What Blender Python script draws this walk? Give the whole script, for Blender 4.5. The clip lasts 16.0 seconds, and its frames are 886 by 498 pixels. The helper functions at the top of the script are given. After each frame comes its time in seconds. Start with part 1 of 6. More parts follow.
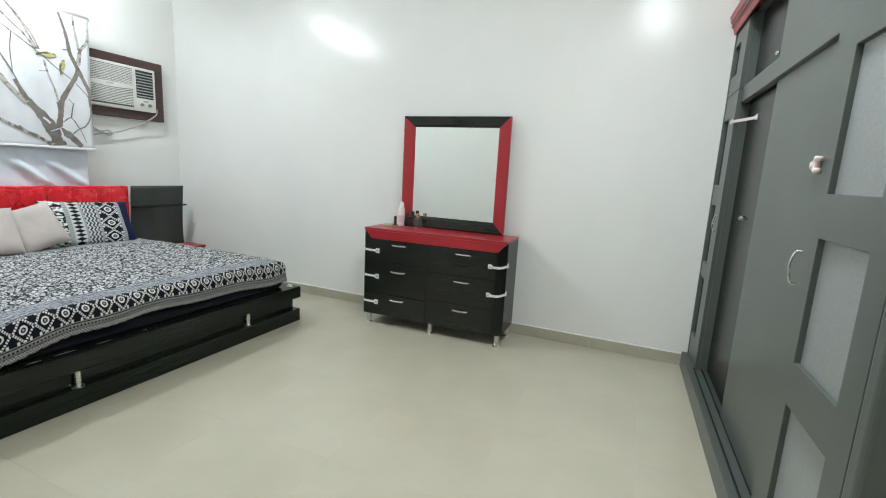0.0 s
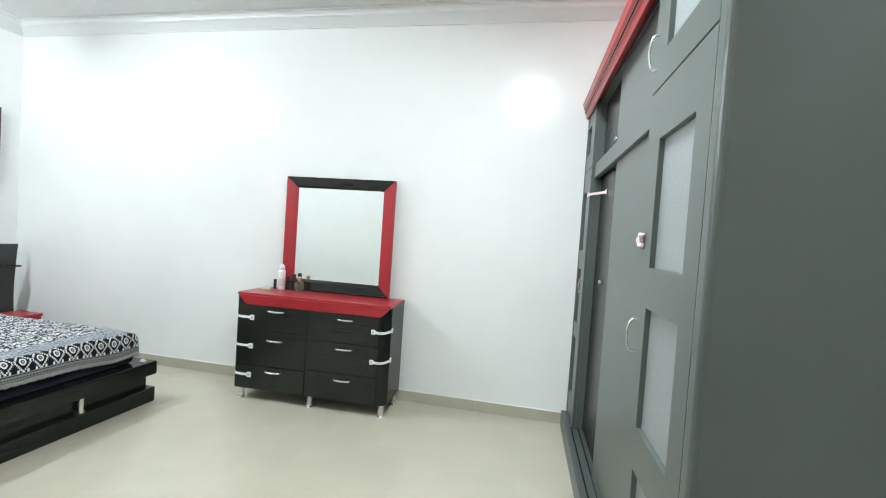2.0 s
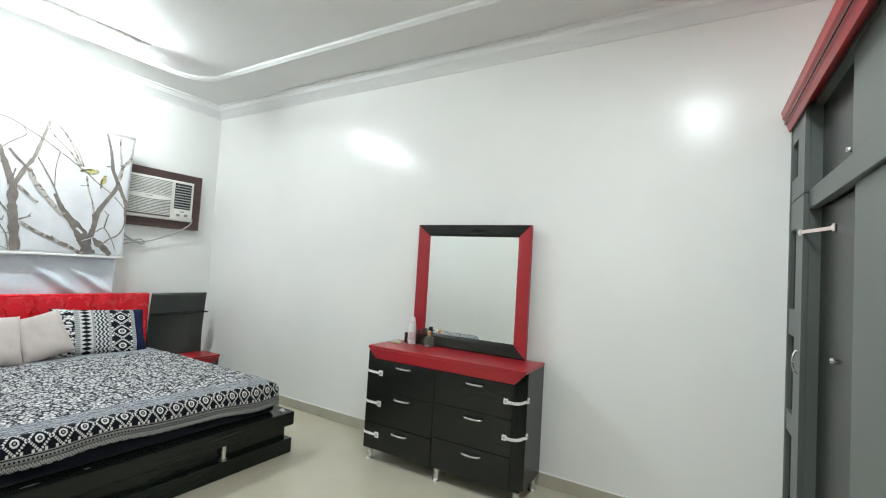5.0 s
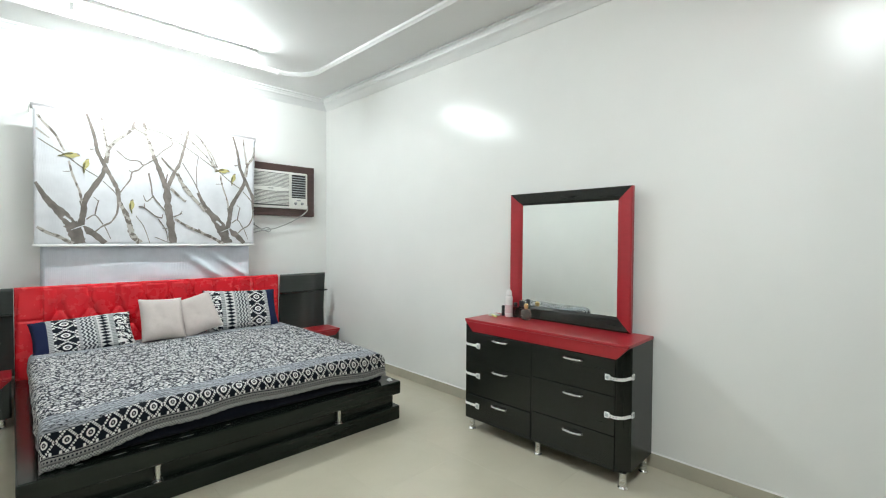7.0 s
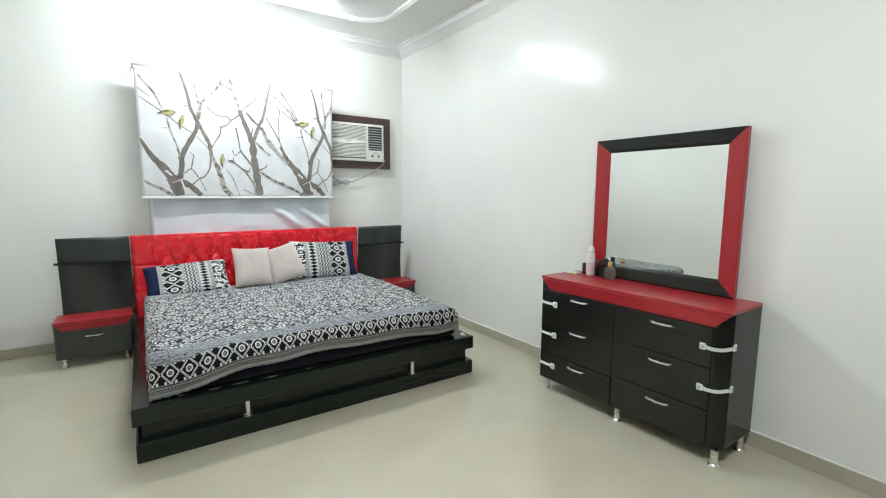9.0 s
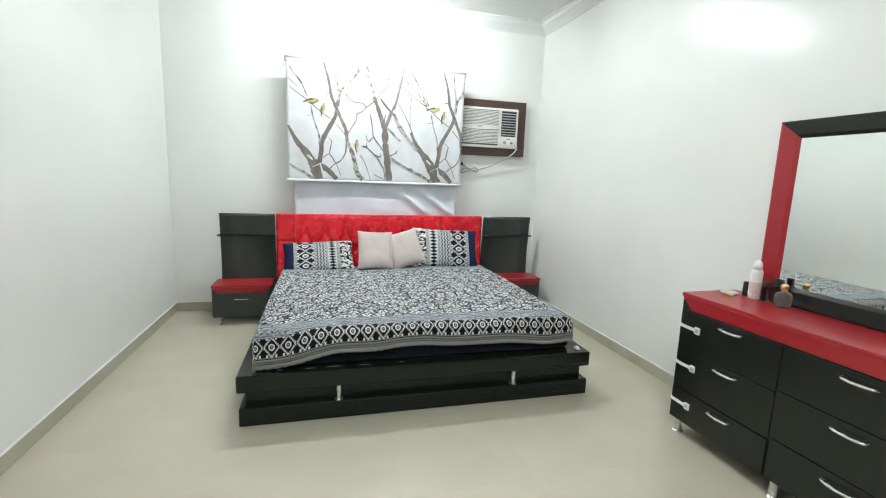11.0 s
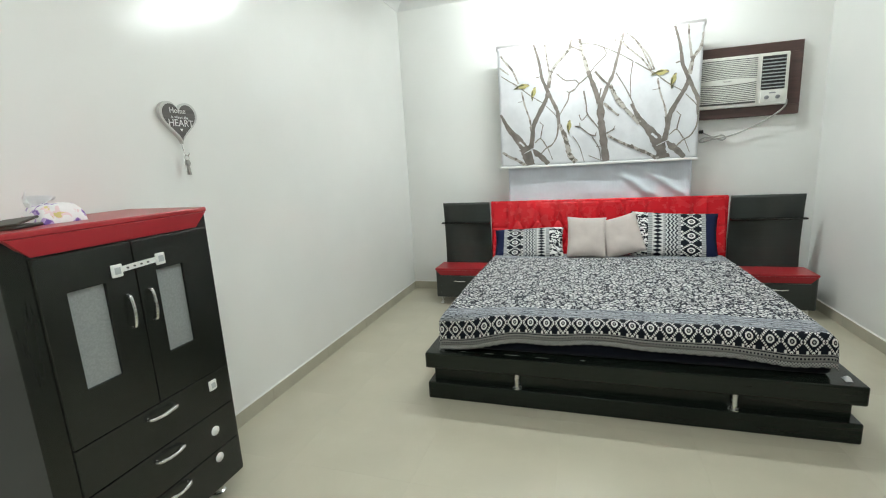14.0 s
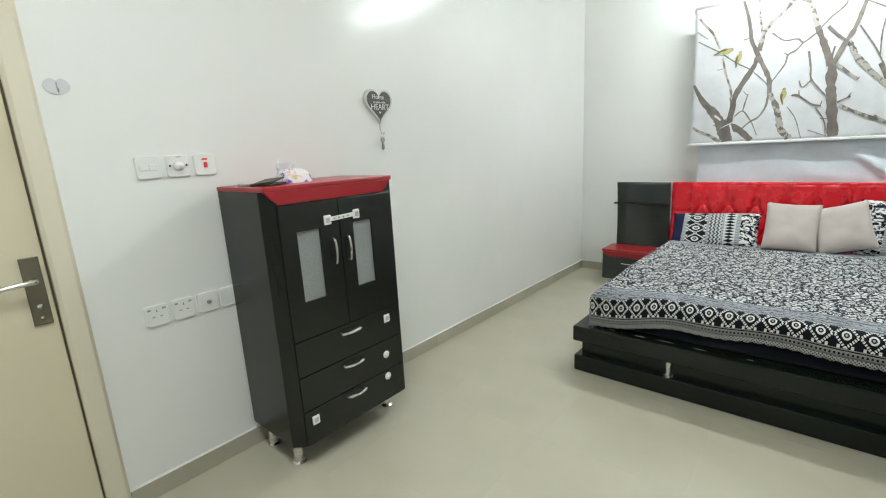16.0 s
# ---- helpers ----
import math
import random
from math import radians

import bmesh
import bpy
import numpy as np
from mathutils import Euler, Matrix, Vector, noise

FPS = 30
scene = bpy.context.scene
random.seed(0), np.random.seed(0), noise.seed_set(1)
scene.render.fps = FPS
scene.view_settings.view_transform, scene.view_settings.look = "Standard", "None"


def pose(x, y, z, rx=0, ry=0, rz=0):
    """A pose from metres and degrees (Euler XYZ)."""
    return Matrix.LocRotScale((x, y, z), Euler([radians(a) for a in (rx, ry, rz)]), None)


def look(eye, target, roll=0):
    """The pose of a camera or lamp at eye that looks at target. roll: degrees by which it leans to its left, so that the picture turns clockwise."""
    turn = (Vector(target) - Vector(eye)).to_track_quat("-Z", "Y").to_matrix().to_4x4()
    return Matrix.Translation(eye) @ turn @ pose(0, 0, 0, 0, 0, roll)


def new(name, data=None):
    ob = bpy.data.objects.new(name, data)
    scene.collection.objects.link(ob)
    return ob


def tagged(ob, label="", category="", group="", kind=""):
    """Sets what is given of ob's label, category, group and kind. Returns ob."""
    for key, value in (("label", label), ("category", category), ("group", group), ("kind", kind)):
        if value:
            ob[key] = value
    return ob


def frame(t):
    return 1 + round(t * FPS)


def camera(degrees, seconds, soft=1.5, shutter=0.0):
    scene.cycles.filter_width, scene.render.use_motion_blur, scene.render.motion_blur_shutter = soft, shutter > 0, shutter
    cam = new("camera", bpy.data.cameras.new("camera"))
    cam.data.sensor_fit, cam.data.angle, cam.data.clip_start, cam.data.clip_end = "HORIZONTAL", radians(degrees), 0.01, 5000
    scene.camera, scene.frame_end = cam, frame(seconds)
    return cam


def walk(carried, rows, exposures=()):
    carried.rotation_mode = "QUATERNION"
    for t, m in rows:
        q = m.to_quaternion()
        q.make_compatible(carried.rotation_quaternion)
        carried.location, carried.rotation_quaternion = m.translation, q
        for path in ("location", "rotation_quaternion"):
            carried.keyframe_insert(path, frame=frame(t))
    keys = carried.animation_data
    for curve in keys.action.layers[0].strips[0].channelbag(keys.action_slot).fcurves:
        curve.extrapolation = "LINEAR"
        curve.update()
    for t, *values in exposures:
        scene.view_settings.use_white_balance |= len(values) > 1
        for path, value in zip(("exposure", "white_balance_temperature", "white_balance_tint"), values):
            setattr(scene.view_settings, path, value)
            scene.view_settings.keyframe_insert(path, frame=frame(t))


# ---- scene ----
cam = camera(89.7, 16.0, 1.1)
PATH = [
    (0, (0.175, 2.438, 1.222), (-0.602, 4.25, 0.883), 3.1),
    (0.5, (0.201, 2.462, 1.232), (-0.414, 4.343, 0.943), 2.7),
    (1, (0.23, 2.481, 1.242), (-0.276, 4.402, 1.006), 2.8),
    (1.5, (0.269, 2.514, 1.263), (-0.138, 4.464, 1.08), 3.4),
    (2, (0.309, 2.544, 1.277), (-0.098, 4.501, 1.213), 3.9),
    (2.5, (0.324, 2.591, 1.285), (-0.067, 4.552, 1.254), 3.5),
    (3, (0.285, 2.698, 1.311), (-0.091, 4.66, 1.398), 4.5),
    (3.5, (0.236, 2.79, 1.316), (-0.259, 4.726, 1.408), 4.5),
    (4, (0.213, 2.837, 1.321), (-0.46, 4.721, 1.324), 3.7),
    (4.5, (0.244, 2.891, 1.324), (-0.65, 4.68, 1.374), 3.8),
    (5, (0.277, 2.94, 1.326), (-0.762, 4.647, 1.417), 3.5),
    (7.5, (0.375, 3.099, 1.322), (-1.128, 4.414, 1.219), 0.2),
    (8, (0.375, 3.109, 1.312), (-1.175, 4.361, 1.14), 0.3),
    (10.5, (0.132, 3.44, 1.319), (-1.716, 4.144, 1.015), 1.3),
    (11, (0.141, 3.534, 1.322), (-1.767, 4.043, 1.006), 2.1),
    (11.5, (0.153, 3.612, 1.324), (-1.774, 4.044, 1.007), 1.4),
    (12, (0.159, 3.682, 1.33), (-1.792, 4.008, 1.035), 0.5),
    (12.5, (0.146, 3.734, 1.322), (-1.816, 3.971, 1.016), -1.3),
    (13, (0.091, 3.83, 1.334), (-1.875, 3.818, 0.97), -2.2),
    (13.5, (0.055, 3.889, 1.332), (-1.899, 3.652, 0.976), -3.0),
    (14, (0.043, 3.943, 1.334), (-1.826, 3.342, 0.955), -3.2),
    (14.5, (0.039, 4.025, 1.331), (-1.684, 3.093, 0.929), -2.8),
    (15, (0.061, 4.073, 1.328), (-1.619, 3.056, 0.951), -3.0),
    (15.5, (0.109, 4.117, 1.321), (-1.508, 3.017, 0.9), -2.9),
    (16, (0.146, 4.141, 1.319), (-1.325, 2.855, 0.889), -3.1),
]
LIGHTER = [(0, 0.11, 6500, 10), (0.5, 0.34, 6450, 10), (1, 0.49, 6300, 10), (1.5, 0.61, 6250, 10), (2.2, 0.61, 6250, 10), (2.6, 0.62, 6300, 10), (3, 0.51, 6350, 10), (3.5, 0.32, 6450, 10),
           (4, 0.52, 6450, 10), (4.5, 0.27, 6500, 10), (5, 0.14, 6550, 10), (8, 0.16, 6600, 10), (10.5, 0.27, 6600, 10), (12.5, 0.23, 6640, 8), (14, 0.04, 6780, 8), (15.3, -0.04, 6800, 9), (16, 0.06, 6740, 8)]
walk(cam, [(t, look(eye, target, roll)) for t, eye, target, roll in PATH], LIGHTER)

# ==== place ====

# ---------------------------------------------------------------- light
world = bpy.data.worlds.new("world")
scene.world = world
world.use_nodes = True
world.node_tree.nodes["Background"].inputs[0].default_value = (0.6, 0.7, 0.8, 1)
world.node_tree.nodes["Background"].inputs[1].default_value = 0.02
# a bare tube over the bed; the lamp by the wardrobe has an opal cover
TUBE_POWER, COVER_POWER = 292.0, 31.5

# ---------------------------------------------------------------- plan (metres)
XW, XE, YS, H = -4.38, 1.26, 2.18, 2.92


def yn(x):
    """The long wall behind the dresser runs very slightly askew."""
    return 5.760 + 0.004 * (x - XW)


# ---------------------------------------------------------------- node helpers
class Mat:
    def __init__(self, name, color=(0.8, 0.8, 0.8), rough=0.5, metal=0.0, spec=0.5):
        self.m = bpy.data.materials.new(name)
        self.m.use_nodes = True
        self.t = self.m.node_tree
        self.b = self.t.nodes["Principled BSDF"]
        self.b.inputs["Base Color"].default_value = (*color, 1)
        self.b.inputs["Roughness"].default_value = rough
        self.b.inputs["Metallic"].default_value = metal
        self.b.inputs["Specular IOR Level"].default_value = spec

    def put(self, socket, value):
        if hasattr(value, "is_output"):
            self.t.links.new(value, socket)
        elif isinstance(value, tuple) and len(value) == 3 and socket.type == "RGBA":
            socket.default_value = (*value, 1)
        else:
            socket.default_value = value

    def math(self, op, a, b=0.0, c=0.0):
        n = self.t.nodes.new("ShaderNodeMath")
        n.operation = op
        for s, v in zip(n.inputs, (a, b, c)):
            self.put(s, v)
        return n.outputs[0]

    def coords(self, kind="Object", scale=(1, 1, 1)):
        n = self.t.nodes.new("ShaderNodeTexCoord")
        g = self.t.nodes.new("ShaderNodeMapping")
        g.inputs["Scale"].default_value = scale
        self.t.links.new(n.outputs[kind], g.inputs[0])
        return g.outputs[0]

    def split(self, vec):
        n = self.t.nodes.new("ShaderNodeSeparateXYZ")
        self.t.links.new(vec, n.inputs[0])
        return n.outputs

    def noise(self, vec, scale, detail=4.0, rough=0.55, distort=0.0):
        n = self.t.nodes.new("ShaderNodeTexNoise")
        self.t.links.new(vec, n.inputs["Vector"])
        n.inputs["Scale"].default_value = scale
        n.inputs["Detail"].default_value = detail
        n.inputs["Roughness"].default_value = rough
        n.inputs["Distortion"].default_value = distort
        return n.outputs[0]

    def cell(self, vec, scale, jitter=1.0):
        """Flat Voronoi cells: the way from each cell's middle, as x and y, and the cell's own random number."""
        n = self.t.nodes.new("ShaderNodeTexVoronoi")
        n.voronoi_dimensions = "2D"
        self.t.links.new(vec, n.inputs["Vector"])
        n.inputs["Scale"].default_value = scale
        n.inputs["Randomness"].default_value = jitter
        d = self.t.nodes.new("ShaderNodeVectorMath")
        d.operation = "SUBTRACT"
        self.t.links.new(vec, d.inputs[0])
        self.t.links.new(n.outputs["Position"], d.inputs[1])
        w = self.split(d.outputs[0])
        return w[0], w[1], self.split(n.outputs["Color"])[0]

    def voronoi(self, vec, scale, feature="F1"):
        n = self.t.nodes.new("ShaderNodeTexVoronoi")
        n.feature = feature
        self.t.links.new(vec, n.inputs["Vector"])
        n.inputs["Scale"].default_value = scale
        return n.outputs[0]

    def ramp(self, fac, stops, hard=False):
        n = self.t.nodes.new("ShaderNodeValToRGB")
        if hard:
            n.color_ramp.interpolation = "CONSTANT"
        e = n.color_ramp.elements
        while len(e) < len(stops):
            e.new(0.5)
        for k, (p, c) in zip(e, stops):
            k.position, k.color = p, (*c, 1)
        self.put(n.inputs[0], fac)
        return n.outputs[0]

    def mix(self, fac, a, b):
        n = self.t.nodes.new("ShaderNodeMix")
        n.data_type = "RGBA"
        self.put(n.inputs[0], fac)
        self.put(n.inputs[6], a)
        self.put(n.inputs[7], b)
        return n.outputs[2]

    def range(self, v, a, b, c=0.0, d=1.0):
        n = self.t.nodes.new("ShaderNodeMapRange")
        for s, k in zip(n.inputs, (v, a, b, c, d)):
            self.put(s, k)
        return n.outputs[0]

    def bump(self, h, strength=0.2, dist=0.002):
        n = self.t.nodes.new("ShaderNodeBump")
        n.inputs["Strength"].default_value = strength
        n.inputs["Distance"].default_value = dist
        self.t.links.new(h, n.inputs["Height"])
        self.t.links.new(n.outputs[0], self.b.inputs["Normal"])
        return self

    def color(self, s):
        self.put(self.b.inputs["Base Color"], s)
        return self

    def rough(self, s):
        self.put(self.b.inputs["Roughness"], s)
        return self


# ---------------------------------------------------------------- materials
def wall_paint(name, col, rough=0.33):
    k = Mat(name, col, rough, spec=0.29)
    p = k.coords()
    big, fine = k.noise(p, 1.3, 3), k.noise(p, 90, 3)
    k.color(k.mix(k.range(big, 0.3, 0.7), tuple(c * 0.97 for c in col), tuple(min(1, c * 1.02) for c in col)))
    k.bump(k.math("ADD", fine, k.math("MULTIPLY", k.noise(p, 12, 2), 0.6)), 0.06, 0.001)
    return k.m


PAINT = wall_paint("semi_gloss_wall_paint", (0.86, 0.86, 0.835), 0.205)
CEIL = wall_paint("ceiling_paint", (0.80, 0.805, 0.795), 0.55)
PLASTER = wall_paint("plaster_moulding", (0.78, 0.785, 0.775), 0.45)


def tile_mat():
    k = Mat("polished_porcelain", (0.5, 0.46, 0.38), 0.16, spec=0.5)
    p = k.coords()
    oi = k.t.nodes.new("ShaderNodeObjectInfo").outputs["Random"]
    cloud = k.noise(p, 2.2, 5, 0.6, 0.6)
    base = k.mix(k.range(cloud, 0.3, 0.7), (0.50, 0.465, 0.365), (0.55, 0.515, 0.405))
    speck = k.range(k.noise(p, 240, 2), 0.62, 0.75)
    base = k.mix(k.math("MULTIPLY", speck, 0.25), base, (0.44, 0.40, 0.31))
    base = k.mix(k.math("MULTIPLY", oi, 0.15), base, (0.52, 0.485, 0.38))
    k.color(base)
    k.rough(k.range(k.noise(p, 5, 4), 0.3, 0.75, 0.13, 0.26))
    k.bump(k.noise(p, 6, 2), 0.03, 0.002)
    return k.m


TILE = tile_mat()
GROUT = Mat("grout", (0.53, 0.495, 0.395), 0.4).m


def skirt_mat():
    k = Mat("skirting_tile", (0.34, 0.31, 0.25), 0.25)
    p = k.coords()
    k.color(k.mix(k.range(k.noise(p, 4, 4), 0.3, 0.7), (0.43, 0.402, 0.322), (0.50, 0.465, 0.375)))
    return k.m


SKIRT = skirt_mat()
CAULK = Mat("white_caulk", (0.75, 0.75, 0.72), 0.6).m


def wood(name, col, rough, axis=2, grain=1.0, lo=0.72, hi=1.35, spec=0.5):
    k = Mat(name, col, rough, spec=spec)
    s = [60, 60, 60]
    s[axis] = 3
    p = k.coords(scale=tuple(s))
    g = k.noise(p, 1.0, 6, 0.65, 0.4)
    k.color(k.mix(k.range(g, 0.3, 0.75), tuple(c * lo for c in col), tuple(c * hi for c in col)))
    k.bump(g, 0.12 * grain, 0.001)
    return k.m


BLACK = wood("wenge_laminate_upright", (0.0105, 0.0122, 0.0096), 0.27, 2, 0.5, 0.86, 1.16, spec=0.40)
BLACK_X = wood("wenge_laminate_along_x", (0.0105, 0.0122, 0.0096), 0.27, 0, 0.5, 0.86, 1.16, spec=0.40)
BLACK_Y = wood("wenge_laminate_along_y", (0.0105, 0.0122, 0.0096), 0.27, 1, 0.5, 0.86, 1.16, spec=0.40)
# paler copy of the black laminate; the light on wings and nightstands is in its colour
LAMINATE_LIT = wood("wenge_laminate_lit", (0.036, 0.042, 0.038), 0.36, 1, 0.3, 0.9, 1.12)
BEDBLACK = wood("black_lacquered_wood", (0.0100, 0.0140, 0.0106), 0.18, 1, 0.4, 0.88, 1.15, spec=0.36)
def lacquer(name, col, rough):
    """Smooth sprayed lacquer: faint clouding and a very fine orange-peel."""
    k = Mat(name, col, rough)
    p = k.coords()
    k.color(k.mix(k.range(k.noise(p, 2.2, 4, 0.6), 0.3, 0.7), tuple(c * 0.93 for c in col), tuple(c * 1.06 for c in col)))
    k.bump(k.noise(p, 420, 2), 0.05, 0.0005)
    return k.m


GREY = lacquer("dark_grey_lacquered_wood", (0.089, 0.103, 0.095), 0.34)
RED = wood("red_lacquered_wood", (0.36, 0.016, 0.024), 0.3, 0, 0.3, 0.93, 1.07)
RED_Y = wood("red_lacquered_wood_along_y", (0.36, 0.016, 0.024), 0.3, 1, 0.3, 0.93, 1.07)
BROWN = wood("brown_painted_wood", (0.070, 0.036, 0.031), 0.45, 1)
CREAM = wall_paint("cream_painted_door", (0.70, 0.63, 0.465), 0.4)
CREAM2 = wall_paint("cream_painted_frame", (0.74, 0.68, 0.54), 0.4)


def leather():
    k = Mat("red_leatherette", (0.6, 0.012, 0.02), 0.3)
    p = k.coords()
    v = k.voronoi(p, 420)
    k.color(k.mix(k.range(k.noise(p, 9, 3), 0.3, 0.7), (0.66, 0.012, 0.022), (0.73, 0.016, 0.028)))
    k.rough(k.range(k.noise(p, 14, 3), 0.3, 0.7, 0.20, 0.32))
    k.bump(v, 0.15, 0.0006)
    return k.m


LEATHER = leather()


def brushed(name, col, rough):
    k = Mat(name, col, rough, 1.0)
    k.rough(k.range(k.noise(k.coords(scale=(4, 4, 80)), 8, 3), 0.3, 0.7, rough - 0.05, rough + 0.1))
    return k.m


CHROME = brushed("brushed_chrome", (0.72, 0.72, 0.70), 0.22)
BRONZE = brushed("dull_bronze", (0.24, 0.22, 0.17), 0.35)
STEEL = brushed("satin_steel", (0.42, 0.41, 0.38), 0.35)
GOLD = brushed("gold_cap", (0.75, 0.55, 0.25), 0.25)
PLASTIC = Mat("white_plastic", (0.84, 0.84, 0.82), 0.3).m
IVORY = Mat("ac_plastic", (0.78, 0.775, 0.73), 0.4).m
PALEGREY = Mat("pale_grey_button", (0.45, 0.47, 0.48), 0.45).m
GREYPL = Mat("grey_plastic", (0.28, 0.29, 0.30), 0.45).m
DARKPL = Mat("dark_plastic", (0.02, 0.02, 0.02), 0.4).m
PINK = Mat("pale_pink_plastic", (0.76, 0.62, 0.60), 0.4).m
GOLDCARD = Mat("pale_yellow_card", (0.6, 0.58, 0.22), 0.5).m
REDLAMP = Mat("red_neon", (0.6, 0.02, 0.02), 0.3).m
REDLAMP.node_tree.nodes["Principled BSDF"].inputs["Emission Color"].default_value = (1, 0.05, 0.04, 1)
REDLAMP.node_tree.nodes["Principled BSDF"].inputs["Emission Strength"].default_value = 0.15
MIRROR = Mat("mirror_glass", (0.86, 0.89, 0.87), 0.015, 1.0).m
RECESS = Mat("shadowed_plastic", (0.10, 0.10, 0.095), 0.6).m
HEADRAIL = Mat("lilac_grey_plastic", (0.66, 0.63, 0.64), 0.45).m
CABLE = Mat("grey_cable", (0.42, 0.42, 0.40), 0.5).m
RUBBER = Mat("black_rubber", (0.02, 0.02, 0.02), 0.6).m
WALLET = Mat("worn_dark_leather", (0.034, 0.030, 0.022), 0.45).m


def frosted():
    k = Mat("frosted_glass", (0.50, 0.53, 0.53), 0.38, spec=0.6)
    p = k.coords()
    v = k.noise(p, 180, 3)
    k.color(k.mix(k.range(v, 0.35, 0.65), (0.235, 0.252, 0.25), (0.285, 0.302, 0.298)))
    k.bump(v, 0.3, 0.0012)
    return k.m


FROST = frosted()


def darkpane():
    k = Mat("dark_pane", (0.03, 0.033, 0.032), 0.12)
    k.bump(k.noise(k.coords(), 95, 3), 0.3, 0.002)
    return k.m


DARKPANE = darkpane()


def clear(name, col, rough=0.02):
    k = Mat(name, col, rough)
    k.b.inputs["Transmission Weight"].default_value = 1.0
    k.b.inputs["IOR"].default_value = 1.45
    return k.m


BOTTLE = clear("clear_glass", (0.92, 0.91, 0.82))
BOTTLE.node_tree.nodes["Principled BSDF"].inputs["Transmission Weight"].default_value = 0.93


def cloth(name, col, scale=900, rough=0.85):
    k = Mat(name, col, rough, spec=0.2)
    p = k.coords()
    w = k.math("MULTIPLY", k.math("SINE", k.math("MULTIPLY", k.split(p)[0], scale)), k.math("SINE", k.math("MULTIPLY", k.split(p)[1], scale)))
    k.color(k.mix(k.range(k.noise(p, 6, 4), 0.3, 0.7), tuple(c * 0.88 for c in col), tuple(min(1, c * 1.06) for c in col)))
    k.bump(k.math("ADD", w, k.noise(p, 160, 3)), 0.25, 0.001)
    k.b.inputs["Sheen Weight"].default_value = 0.15
    return k.m


NAVY = cloth("navy_cotton", (0.0027, 0.0045, 0.012))
LINEN = cloth("cream_linen", (0.56, 0.495, 0.465))
SHEET = cloth("pale_blue_sheet", (0.69, 0.735, 0.80), 500, 0.6)
BLINDCLOTH = cloth("white_blind_fabric", (0.71, 0.715, 0.74), 700, 0.7)


def printed(name, col, light=None):
    """Printed bark: mottled, and for birch broken into dark and pale lengths."""
    k = Mat(name, col, 0.75, spec=0.2)
    p = k.coords()
    n = k.noise(p, 15, 3, 0.6, 0.3)
    if light:
        k.color(k.ramp(n, [(0.0, col), (0.44, tuple(c * 1.2 for c in col)), (0.47, light), (0.58, light), (0.60, col)]))
    else:
        k.color(k.mix(k.range(n, 0.3, 0.7), tuple(c * 0.75 for c in col), tuple(c * 1.25 for c in col)))
    return k.m


BARK = printed("grey_brown_print", (0.195, 0.170, 0.154))
BARK2 = printed("mid_brown_print", (0.24, 0.212, 0.190))
BIRCH = printed("birch_print", (0.17, 0.148, 0.132), (0.44, 0.41, 0.375))
BIRD = wood("yellow_print", (0.43, 0.385, 0.16), 0.7, 1)
BIRDDARK = wood("olive_print", (0.12, 0.11, 0.045), 0.7, 1)

INK, WHITE = (0.007, 0.009, 0.015), (0.75, 0.75, 0.73)


def medallions(k, u, v, period, height, vc):
    """Rows of octagon rings joined by a dotted lattice, with stepped triangles between: 1 is white. u along, v across."""
    fu = k.math("SUBTRACT", k.math("FRACT", k.math("DIVIDE", u, period)), 0.5)
    fv = k.math("DIVIDE", k.math("SUBTRACT", v, vc), height)
    au, av = k.math("ABSOLUTE", fu), k.math("ABSOLUTE", fv)
    d = k.math("MAXIMUM", k.math("MAXIMUM", au, av), k.math("MULTIPLY", k.math("ADD", au, av), 0.72))
    ring = k.math("MULTIPLY", k.math("GREATER_THAN", d, 0.110), k.math("LESS_THAN", d, 0.190))
    ring = k.math("ADD", ring, k.math("MULTIPLY", k.math("LESS_THAN", d, 0.052), 0.55))
    lat = k.math("ABSOLUTE", k.math("SUBTRACT", k.math("ADD", au, k.math("MULTIPLY", av, 0.9)), 0.47))
    dots = k.math("GREATER_THAN", k.math("SINE", k.math("MULTIPLY", k.math("SUBTRACT", au, av), 38.0)), -0.35)
    lattice = k.math("MULTIPLY", k.math("LESS_THAN", lat, 0.075), dots)
    tri = k.math("MULTIPLY", k.math("GREATER_THAN", av, 0.40), k.math("LESS_THAN", k.math("ABSOLUTE", k.math("SUBTRACT", au, 0.27)), 0.06))
    return k.math("MINIMUM", k.math("ADD", k.math("ADD", ring, lattice), tri), 1.0)


def between(k, v, a, b):
    return k.math("MULTIPLY", k.math("GREATER_THAN", v, a), k.math("LESS_THAN", v, b))


